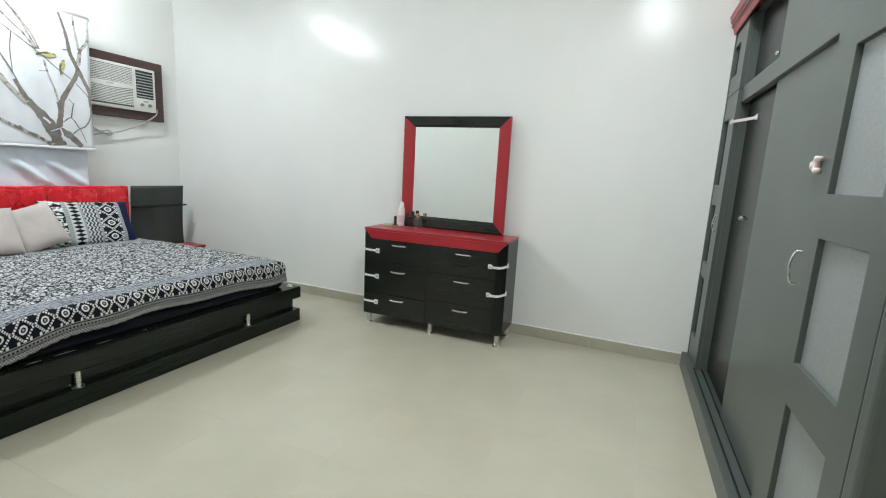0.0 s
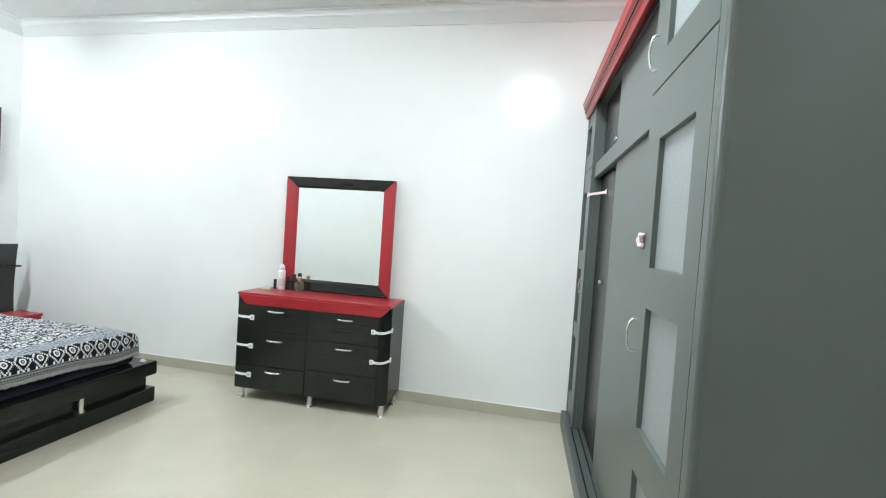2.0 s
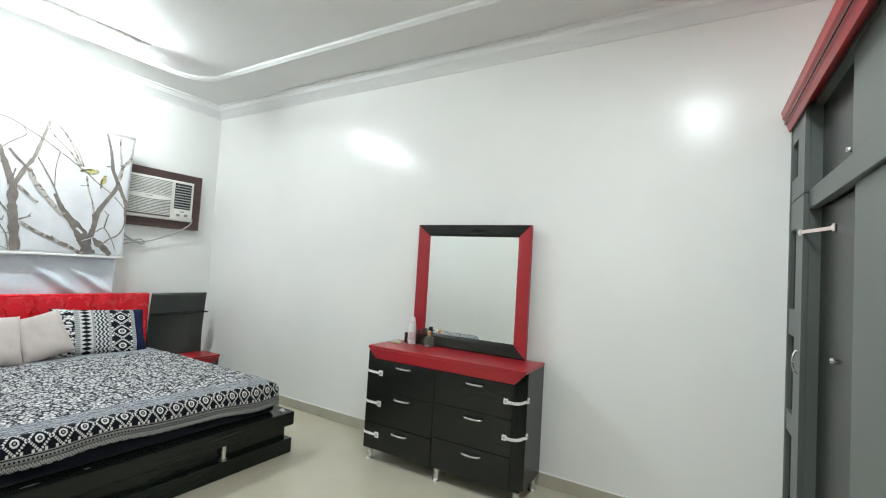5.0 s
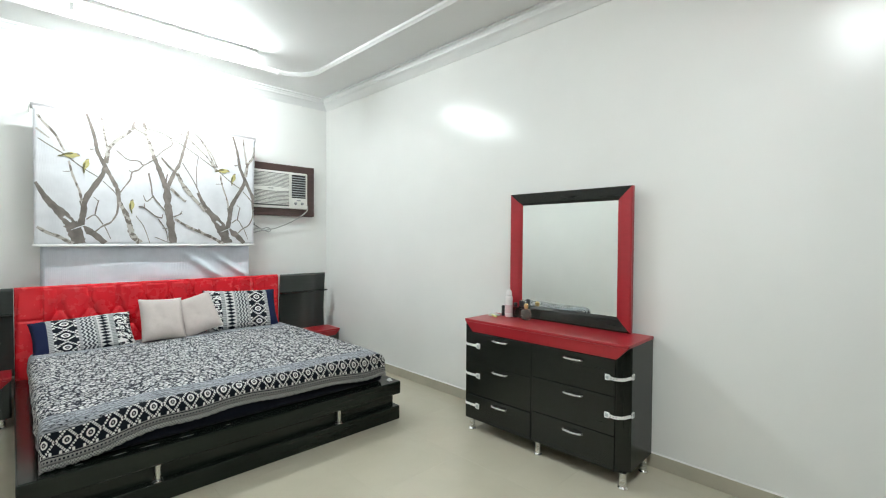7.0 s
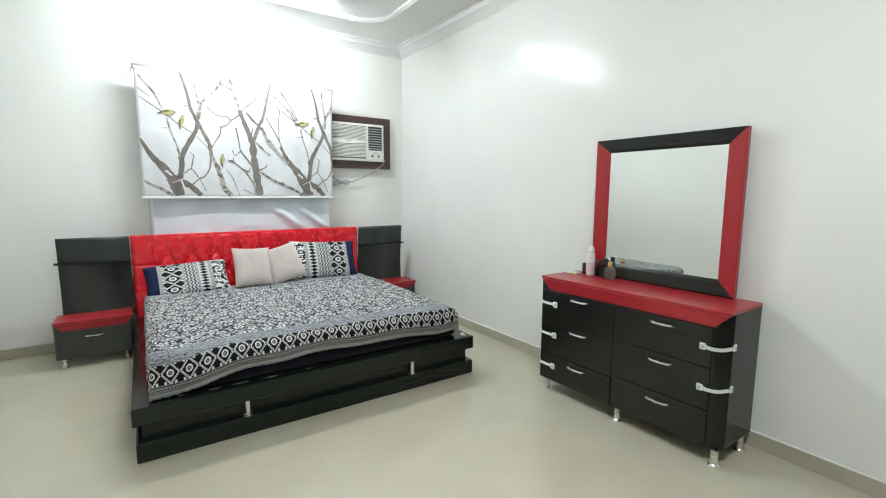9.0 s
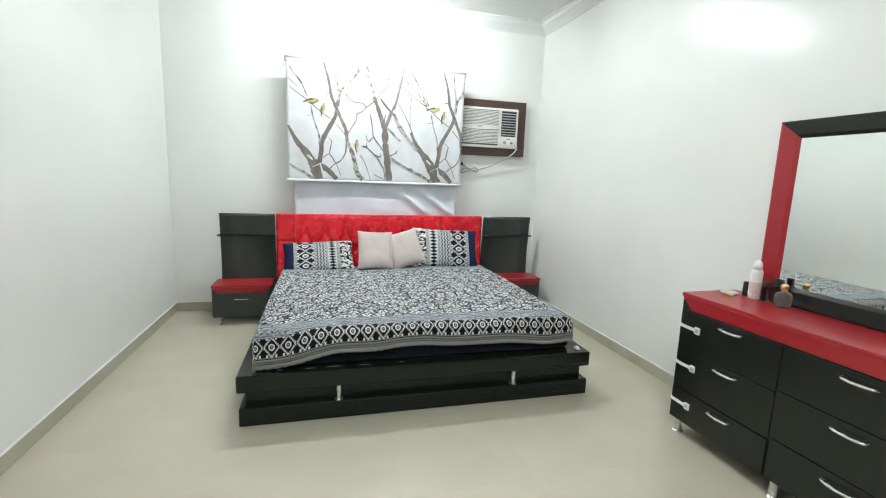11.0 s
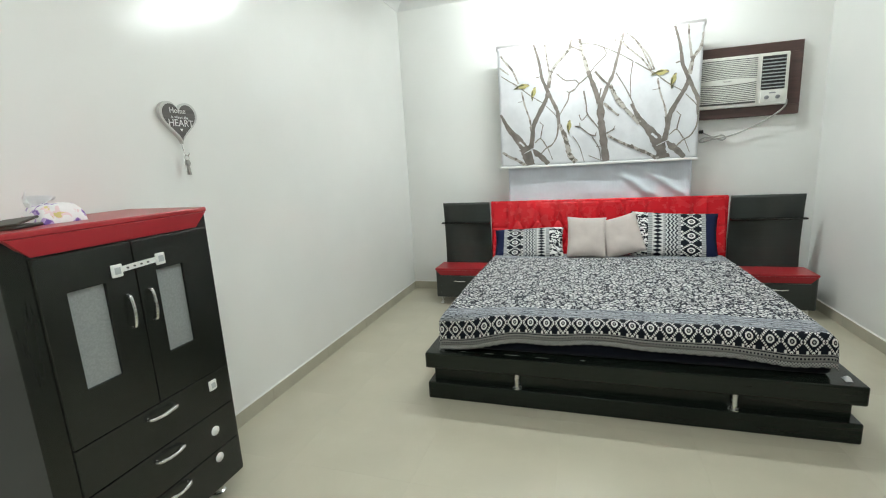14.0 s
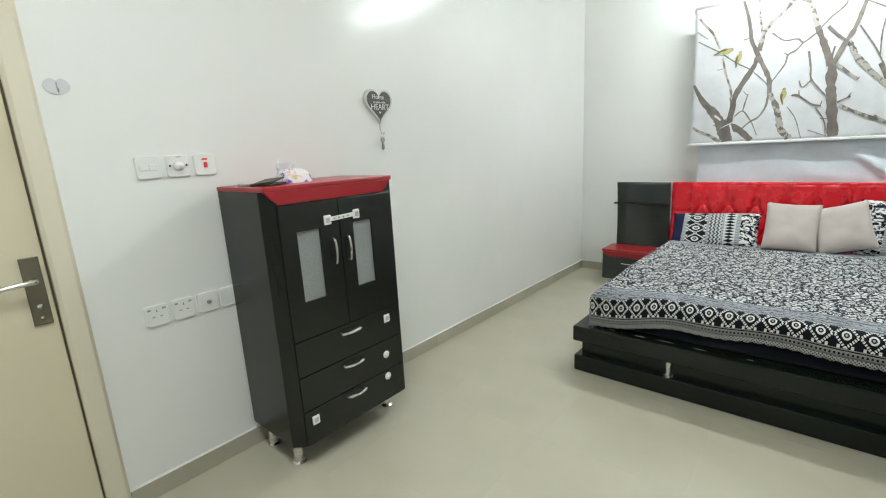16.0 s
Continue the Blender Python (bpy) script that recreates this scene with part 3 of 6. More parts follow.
part("lock_cylinder", smooth(cyl(bmesh.new(), (-0.037, YS + 0.004, 0.885), (-0.037, YS + 0.014, 0.885), 0.008)), CHROME, leaf, "lock cylinder")
part("screw", smooth(cyl(bmesh.new(), (-0.037, YS + 0.006, 0.845), (-0.037, YS + 0.0095, 0.845), 0.005)), CHROME, leaf, "screw head")

# ---------------------------------------------------------------- lights


def tube_light(x, y0, y1):
    t = thing("tube_light", (x, (y0 + y1) / 2, H), "lit white fluorescent tube light on the ceiling", "tube light")
    part("batten", prism([(x - 0.048, H), (x - 0.044, H - 0.024), (x - 0.024, H - 0.036), (x + 0.024, H - 0.036), (x + 0.044, H - 0.024), (x + 0.048, H)], 1, y0, y1, 0.002), PLASTIC, t, "white sheet metal batten")
    part("tube", smooth(cyl(bmesh.new(), (x, y0 + 0.035, H - 0.064), (x, y1 - 0.035, H - 0.064), 0.014, n=12)), GLOW, t, "glowing white tube")
    for y in (y0 + 0.008, y1 - 0.030):
        h = part("tube_holder", B(x - 0.014, x + 0.014, y, y + 0.022, H - 0.086, H - 0.034, bevel=0.003), PLASTIC, t, "white tube holder")
        part("screw", smooth(cyl(bmesh.new(), (x, y - 0.001, H - 0.050), (x, y + 0.0235, H - 0.050), 0.004, n=10)), STEEL, h)
    part("starter", smooth(cyl(bmesh.new(), (x + 0.030, y1 - 0.10, H - 0.052), (x + 0.030, y1 - 0.10, H - 0.026), 0.010, n=14)), PLASTIC, t, "small white starter")


def covered_light(x, y0, y1):
    t = thing("ceiling_light", (x, (y0 + y1) / 2, H), "lit wide ceiling light under a rounded opal cover", "ceiling light")
    part("base", B(x - 0.166, x + 0.166, y0 - 0.004, y1 + 0.004, H - 0.020, H, bevel=0.003), PLASTIC, t, "white sheet metal base")
    arc = [(x - 0.160 * math.cos(math.pi * i / 14), H - 0.0205 - 0.048 * math.sin(math.pi * i / 14)) for i in range(15)]
    part("cover", smooth_sides(prism(arc, 1, y0 + 0.022, y1 - 0.022)), GLOW_COVER, t, "glowing opal cover")
    for y in (y0, y1 - 0.0215):
        part("end_cap", B(x - 0.162, x + 0.162, y, y + 0.0215, H - 0.074, H - 0.0205, bevel=0.006), PLASTIC, t, "white end cap")


tube_light(-3.52, 3.37, 4.60)
covered_light(0.16, 3.30, 4.53)

# ---------------------------------------------------------------- the bed


def tier(x0, x1, y0, y1, z0, z1):
    return B(x0, x1, y0, y1, z0, z1, bevel=0.008, seg=3)


bed = thing("bed", (-3.2, 4.1, 0), "low black lacquered platform bed with a tufted red headboard", "bed")
BX0, BX1, BY0, BY1 = -4.06, -2.185, 3.092, 5.128
part("lower_frame", tier(BX0, BX1, BY0, BY1, 0, 0.100), BEDBLACK, bed, "black lacquered lower platform tier")
part("recess", B(BX0 + 0.02, BX1 - 0.050, BY0 + 0.028, BY1 - 0.028, 0.098, 0.190, bevel=0.002), BEDBLACK, bed, "recessed black band between the tiers")
part("upper_frame", tier(BX0, BX1 + 0.004, BY0 - 0.008, BY1 + 0.004, 0.188, 0.280), BEDBLACK, bed, "black lacquered upper platform tier")
for y in (3.60, 4.635):
    part("chrome_post", lathe([(0.026, 0.1002), (0.026, 0.104), (0.0155, 0.107), (0.0145, 0.108), (0.0145, 0.1885)], 28, (BX1 - 0.030, y, 0)), CHROME, bed, "short chrome post between the tiers")

# thin pale dashes on the platform top, near its front edge
PALE_DASH = Mat("pale_dashes", (0.20, 0.21, 0.20), 0.6).m
for y, length, back in ((3.28, 0.030, 0.052), (3.42, 0.055, 0.046), (3.53, 0.085, 0.050), (3.70, 0.070, 0.044), (3.93, 0.028, 0.048)):
    part("pale_dash", hull([(BX1 - back, y, 0.2795), (BX1 - back - 0.004, y + length * 0.6, 0.2795), (BX1 - back + 0.001, y + length, 0.2795), (BX1 - back + 0.003, y + length * 0.4, 0.2795)],
                           [(BX1 - back, y, 0.2808), (BX1 - back - 0.004, y + length * 0.6, 0.2808), (BX1 - back + 0.001, y + length, 0.2808), (BX1 - back + 0.003, y + length * 0.4, 0.2808)]), PALE_DASH, bed, "thin pale dash on the black platform top")

HB0, HB1, HBT = 3.092, 5.092, 0.942


def headboard_face(u, v):
    y, z = HB0 + u * (HB1 - HB0), 0.26 + v * (HBT - 0.26)
    d = 0.0
    edge = min(y - HB0, HB1 - y, HBT - z)
    d -= 0.028 * max(0, 1 - edge / 0.03) ** 2
    pitch, zb = 0.186, 0.778
    y0 = HB0 + 0.255
    n = round((y - y0) / pitch)
    inside = HB0 + 0.16 < y < HB1 - 0.16

    def groove(dist, w, depth):
        return -depth * math.exp(-(dist / w) ** 2)
    if inside:
        yb = y0 + n * pitch
        if z > zb:
            d += groove(y - yb, 0.013, 0.008) + 0.006 * min(1, abs(y - yb) / 0.04)
        else:
            k = (zb - z) / 0.17
            fu = (y - y0) / pitch
            a = abs((fu + k / 2) - round(fu + k / 2)) * pitch
            b = abs((fu - k / 2) - round(fu - k / 2)) * pitch
            d += groove(min(a, b), 0.013, 0.008) + 0.006 * min(1, min(a, b) / 0.04)
        row = round((zb - z) / 0.17)
        off = 0.5 * (row % 2)
        yr, zr = y0 + (round((y - y0) / pitch - off) + off) * pitch, zb - row * 0.17
        if row >= 0:
            d += groove(math.hypot(y - yr, z - zr), 0.024, 0.030)
    else:
        d += groove(z - 0.69, 0.008, 0.007)
        for ys in (HB0 + 0.16, HB1 - 0.16):
            d += groove(y - ys, 0.010, 0.004)
    return (-4.135 + d - 0.05 * v, y, z)


hb = part("headboard", B(-4.24, -4.182, HB0, HB1, 0.0, HBT - 0.004, bevel=0.006), LEATHER, bed, "red leatherette headboard with tufted buttons")
part("tufted_pad", sheet(500, 100, headboard_face, thick=0.0), LEATHER, hb, "tufted red leatherette padding")
for i in range(10):
    yb = HB0 + 0.255 + 0.186 * i
    if yb < HB1 - 0.16:
        part("button", smooth(lathe([(0.010, -0.004), (0.009, 0.002), (0.005, 0.005), (0.001, 0.006)], 12, (0, 0, 0))), LEATHER, hb).matrix_local = Matrix.Translation(Vector((-4.192, yb, 0.778)) - ORIGIN[hb.name]) @ pose(0, 0, 0, 0, 90, 0) @ Matrix.Translation(ORIGIN[hb.name])


def side_panel(y0, y1):
    """The curved wing of the headboard with its small shelf."""
    def prof(k):
        z = 0.30 + k * (0.944 - 0.30)
        if z < 0.745:
            x = -4.150 - 0.014 * math.sin((z - 0.30) / 0.445 * math.pi)
        else:
            x = -4.150 + 0.020 * ((z - 0.745) / 0.2) ** 1.5
        return x, z
    pts = [prof(i / 24) for i in range(25)]
    outline = pts + [(x - 0.022, z) for x, z in reversed(pts)]
    part("wing_panel", smooth_sides(prism(outline, 1, y0, y1)), LAMINATE_LIT, bed, "curved black laminate headboard wing")
    part("wing_shelf", prism([(-4.160, 0.735), (-4.118, 0.742), (-4.114, 0.748), (-4.118, 0.755), (-4.160, 0.757)], 1, y0 - (0.022 if y0 < 3.5 else -0.002), y1 + (0.022 if y0 > 3.5 else -0.002), 0.002), BLACK_Y, bed, "narrow black shelf on the wing")


side_panel(2.628, 3.088)
side_panel(5.096, 5.606)

# mattress and bedding
solo("mattress", smooth(B(-4.05, -2.262, 3.165, 5.035, 0.2805, 0.472, bevel=0.035, seg=4)), NAVY, (-3.2, 4.1, 0.28), "mattress in a navy blue fitted sheet on the platform", "mattress")

CX0, CX1, CY0, CY1, CZ = -3.93, -2.238, 3.160, 5.030, 0.490


def hem_drop(u):
    """How far the foot hem hangs down, across the bed."""
    return 0.068 + 0.078 * math.exp(-((u - 0.0) / 0.20) ** 2) + 0.034 * math.exp(-((u - 1.0) / 0.3) ** 2) + 0.006 * math.sin(u * 23)


def fold(d, r=0.045):
    """Arc over an edge: how far out and how far down cloth goes for d past the start of the bend."""
    if d <= 0:
        return d, 0.0
    a = d / r
    if a < math.pi / 2:
        return r * math.sin(a), r * (1 - math.cos(a))
    return r + 0.05 * (d - r * math.pi / 2), r + 0.99 * (d - r * math.pi / 2)


def spread_at(u, v):
    w = CY1 - CY0
    side_l, side_r = 0.115, 0.06
    t = -side_l + u * (w + side_l + side_r)
    uu = min(1, max(0, t / w))
    length = CX1 - CX0
    s = v * (length + hem_drop(uu) + 0.011)
    ox, dx = fold(s - length + 0.045)
    x = CX1 - 0.045 + ox if s > length - 0.045 else CX0 + s
    ol, dl = fold(0.045 - t)
    orr, dr = fold(t - (w - 0.045))
    if t < 0.045:
        y = CY0 + 0.045 - ol
    elif t > w - 0.045:
        y = CY1 - 0.045 + orr
    else:
        y = CY0 + t
    drop = max(dx, dl, dr) + 0.25 * min(dx, max(dl, dr))
    z = CZ - drop
    wr = noise.noise(Vector((x * 3.1, y * 3.1, 1.7))) * 0.007 + noise.noise(Vector((x * 9, y * 7, 4.2))) * 0.0035
    hang = min(1, drop / 0.09)
    x += hang * (0.005 * math.sin(y * 17) + 0.005 * noise.noise(Vector((y * 9, z * 6, 0)))) * (1 if dx > 0 else 0)
    y += hang * 0.010 * noise.noise(Vector((x * 9, z * 6, 2))) * (1 if max(dl, dr) > 0 else 0)
    z += wr * (1 - hang) + 0.012 * (1 - hang) * math.exp(-((x + 3.0) / 0.7) ** 2)
    return (x, y, max(z, 0.288))


def spread_uv(u, v):
    w = CY1 - CY0
    uu = min(1, max(0, (-0.115 + u * (w + 0.175)) / w))
    full = CX1 - CX0 + hem_drop(uu) + 0.011
    return (u * (w + 0.175), (1 - v) * full)


solo("bedspread", sheet(170, 150, spread_at, spread_uv, 0.004), SPREAD, (-3.2, 4.1, 0.47), "black, white and navy printed bedspread on the mattress", "bedspread")

bs = bpy.data.objects["bedspread"]


def lace(u, v):
    p = Vector(spread_at(u, 1.0))
    down = 0.020 + 0.007 * abs(math.sin(u * 150))
    return (p.x + 0.003, p.y, max(0.283, p.z - v * down))


part("lace_hem", sheet(500, 3, lace, thick=0.0012), LACE, bs, "scalloped grey lace hem")


def scrap(u, v):
    a, b = 2 * u - 1, 2 * v - 1
    return (-2.245 + 0.022 * a, 5.075 + 0.015 * b, 0.2815 + 0.022 * max(0, (1 - a * a) * (1 - b * b)) * (0.7 + 0.6 * noise.noise(Vector((a * 4, b * 4, 3)))))


solo("cloth_scrap", sheet(14, 10, scrap, thick=0.001), TISSUE, (-2.25, 5.065, 0.281), "small crumpled white cloth on the bed platform", "cloth")


def cushion(w, h, t, mat, uvflip=False, n=26, ears=0.0):
    """A stuffed cushion standing in its own x, z plane, its middle at the origin."""
    def side(sign):
        def f(u, v):
            a, b = 2 * u - 1, 2 * v - 1
            puff = max(0, (1 - a ** 4) * (1 - b ** 4)) ** 0.55
            pinch = 1 - 0.055 * (1 - abs(a) ** 2) * abs(b) ** 3 * 1.0
            pz = 1 - 0.055 * (1 - abs(b) ** 2) * abs(a) ** 3
            wob = 0.006 * noise.noise(Vector((a * 2.3 + w * 9, b * 2.3, sign + h * 7)))
            return (a * w / 2 * pz, sign * (t / 2 * puff + wob * puff), b * h / 2 * pinch)
        return f
    bm = sheet(n, n, side(-1), lambda u, v: ((1 - u) if uvflip else u, v))
    other = sheet(n, n, side(1), lambda u, v: ((1 - u) if uvflip else u, v))
    me = bpy.data.meshes.new("tmp")
    other.to_mesh(me)
    other.free()
    bm.from_mesh(me)
    bpy.data.meshes.remove(me)
    bmesh.ops.remove_doubles(bm, verts=bm.verts[:], dist=0.0008)
    bmesh.ops.recalc_face_normals(bm, faces=bm.faces[:])
    for f in bm.faces:
        f.smooth = True
    me = bpy.data.meshes.new("cushion")
    me.materials.append(mat)
    bm.to_mesh(me)
    bm.free()
    return me


def lay(name, me, m, label, category, group=""):
    ob = new(name, me)
    ob.matrix_world = m
    return tagged(ob, label, category, group)


# local x runs along the headboard (world y), local -y faces the room
TOWARD = pose(0, 0, 0, 0, 0, 90)
lay("pillow", cushion(0.62, 0.33, 0.13, PILLOW), Matrix.Translation((-3.93, 3.475, 0.578)) @ TOWARD @ pose(0, 0, 0, -42, 0, 0) @ pose(0, 0, 0, 0, -3, 0),
    "black and white printed pillow with a navy hem on the bed", "pillow", "printed pillows")
lay("pillow", cushion(0.66, 0.405, 0.13, PILLOW, True), Matrix.Translation((-3.97, 4.648, 0.645)) @ TOWARD @ pose(0, 0, 0, -28, 0, 0) @ pose(0, 0, 0, 0, 3, 0),
    "black and white printed pillow with a navy hem on the bed", "pillow", "printed pillows")
lay("throw_cushion", cushion(0.32, 0.36, 0.11, LINEN), Matrix.Translation((-3.85, 3.968, 0.653)) @ TOWARD @ pose(0, 0, 0, -26, 0, 6) @ pose(0, 0, 0, 0, 3, 0),
    "small plain cream linen cushion leaning on pillows", "cushion", "cream cushions")
lay("throw_cushion", cushion(0.32, 0.345, 0.11, LINEN), Matrix.Translation((-3.90, 4.243, 0.655)) @ TOWARD @ pose(0, 0, 0, -24, 0, -6) @ pose(0, 0, 0, 0, -17, 0),
    "small plain cream linen cushion tilted against a pillow", "cushion", "cream cushions")

# ---------------------------------------------------------------- nightstands


def red_top(parent, x0, x1, y0, y1, z, front, along, strip=0.05, th=0.018):
    """A red slab and, below its front edge, a mitred red strip that leans inwards. front: the outward direction on y or x."""
    mat = RED if along == "x" else RED_Y
    part("top", B(x0, x1, y0, y1, z - th, z, bevel=0.004), mat, parent, "red lacquered top")
    if along == "x":
        yf = y1 if front > 0 else y0
        a = [(x0 + 0.005, yf, z - th), (x1 - 0.005, yf, z - th), (x1 - 0.005 - strip * 0.95, yf - front * 0.004, z - th - strip), (x0 + 0.005 + strip * 0.95, yf - front * 0.004, z - th - strip)]
        b = [(x, y - front * 0.02, zz) for x, y, zz in a]
    else:
        xf = x1 if front > 0 else x0
        a = [(xf, y0 + 0.005, z - th), (xf, y1 - 0.005, z - th), (xf - front * 0.004, y1 - 0.005 - strip * 0.95, z - th - strip), (xf - front * 0.004, y0 + 0.005 + strip * 0.95, z - th - strip)]
        b = [(x - front * 0.02, y, zz) for x, y, zz in a]
    part("apron", hull(a, b, 0.0015), mat, parent, "mitred red strip below the top")


def nightstand(y0, y1):
    x0, x1, zt = -4.145, -3.870, 0.352
    t = thing("nightstand", (-4.0, (y0 + y1) / 2, 0), "black nightstand with a red top beside the bed", "nightstand", "nightstands")
    part("body", prism([(x0, y0 + 0.002), (x1 - 0.018, y0 + 0.002), (x1 - 0.007, y0 + 0.014), (x1 - 0.007, y1 - 0.014), (x1 - 0.018, y1 - 0.002), (x0, y1 - 0.002)], 2, 0.072, zt - 0.018, 0.002), LAMINATE_LIT, t, "black laminate carcass")
    red_top(t, x0, x1, y0, y1, zt, 1, "y", 0.048)
    dr = part("drawer", B(x1 - 0.012, x1 + 0.002, y0 + 0.05, y1 - 0.05, 0.082, zt - 0.072, bevel=0.002), LAMINATE_LIT, t, "black drawer front")
    ym = (y0 + y1) / 2
    part("handle", bow_handle((x1 + 0.002, ym - 0.055, 0.235), (x1 + 0.002, ym + 0.055, 0.235), (1, 0, 0)), CHROME, dr, "bowed chrome handle")
    for x in (x1 - 0.045, x0 + 0.04):
        for y in (y0 + 0.05, y1 - 0.05):
            part("foot", metal_foot(x, y, 0.073, 0.016), CHROME, t, "chrome foot")


nightstand(2.595, 3.075)
nightstand(5.130, 5.640)

# ---------------------------------------------------------------- roller blind and sheet over the window
blind = thing("roller_blind", (-4.2, 4.03, 1.25), "white roller blind printed with bare branches and yellow birds", "roller blind")
LY0, LY1, LZ0, LZ1, LX = 3.205, 4.838, 1.262, 2.300, -4.150


def bx(y, z):
    """The cloth sags back a little from the roller to the bar."""
    k = (z - LZ0) / (LZ1 - LZ0)
    return LX - 0.045 * (1 - k) + 0.004 * math.sin(y * 7 + z * 5)


part("fabric", sheet(60, 40, lambda u, v: (bx(LY0 + u * (LY1 - LY0), LZ0 + v * (LZ1 - LZ0)), LY0 + u * (LY1 - LY0), LZ0 + v * (LZ1 - LZ0)), thick=0.0015), BLINDCLOTH, blind, "white blind fabric")
part("roller", smooth(cyl(bmesh.new(), (LX - 0.028, LY0 - 0.012, LZ1 + 0.004), (LX - 0.028, LY1 + 0.012, LZ1 + 0.004), 0.026)), HEADRAIL, blind, "pale lilac-grey roller tube")
part("bottom_bar", B(LX - 0.056, LX - 0.036, LY0 - 0.012, LY1 + 0.012, LZ0 - 0.016, LZ0 + 0.004, bevel=0.004), PLASTIC, blind, "white bottom bar")
for y in (LY0 - 0.018, LY1 + 0.012):
    part("bracket", B(XW, LX - 0.012, y, y + 0.006, LZ1 - 0.012, LZ1 + 0.022, bevel=0.002), PLASTIC, blind, "white bracket")


def ribbon(keys, w0, w1, lift=0.0022, wob=0.0):
    """A printed twig: a flat tapering band on the cloth. keys in 0..1 across and up the cloth."""
    pts = spline([(a, b, 0) for a, b in keys], 6)
    bm = bmesh.new()
    last = None
    n = len(pts) - 1
    for i, p in enumerate(pts):
        y, z = LY0 + p.x * (LY1 - LY0), LZ0 + p.y * (LZ1 - LZ0)
        q, r = pts[min(i + 1, n)], pts[max(i - 1, 0)]
        d = Vector(((q.x - r.x) * (LY1 - LY0), (q.y - r.y) * (LZ1 - LZ0)))
        d = d.normalized() if d.length else Vector((0, 1))
        w = 0.76 * (w0 + (w1 - w0) * i / n) * (1 + wob * noise.noise(Vector((p.x * 40, p.y * 40, w0 * 99)))) / 2
        row = []
        for s in (-1, 1):
            yy, zz = min(max(y - s * d.y * w, LY0 + 0.002), LY1 - 0.002), min(max(z + s * d.x * w, LZ0 + 0.002), LZ1 - 0.002)
            row.append(bm.verts.new((bx(yy, zz) + lift, yy, zz)))
        if last:
            bm.faces.new((last[0], row[0], row[1], last[1]))
        last = row
    return bm


SERIAL = [0]


def twig(mat, w0, w1, text, shift=0.0):
    """One printed branch; text holds its points in hundredths across and up the cloth."""
    keys = [tuple(float(n) / 100 for n in p.split(",")) for p in text.split()]
    keys = [(a + shift + 0.012 * (1 - a - shift), b) for a, b in keys]
    if max(a for a, b in keys) <= 0.01 or min(a for a, b in keys) >= 0.985:
        return
    keys = [(min(max(a, 0.003), 0.997), b) for a, b in keys]
    SERIAL[0] += 1
    part("printed_branch", ribbon(keys, w0, w1, 0.002 + 0.00006 * SERIAL[0], 0.45), mat, blind)


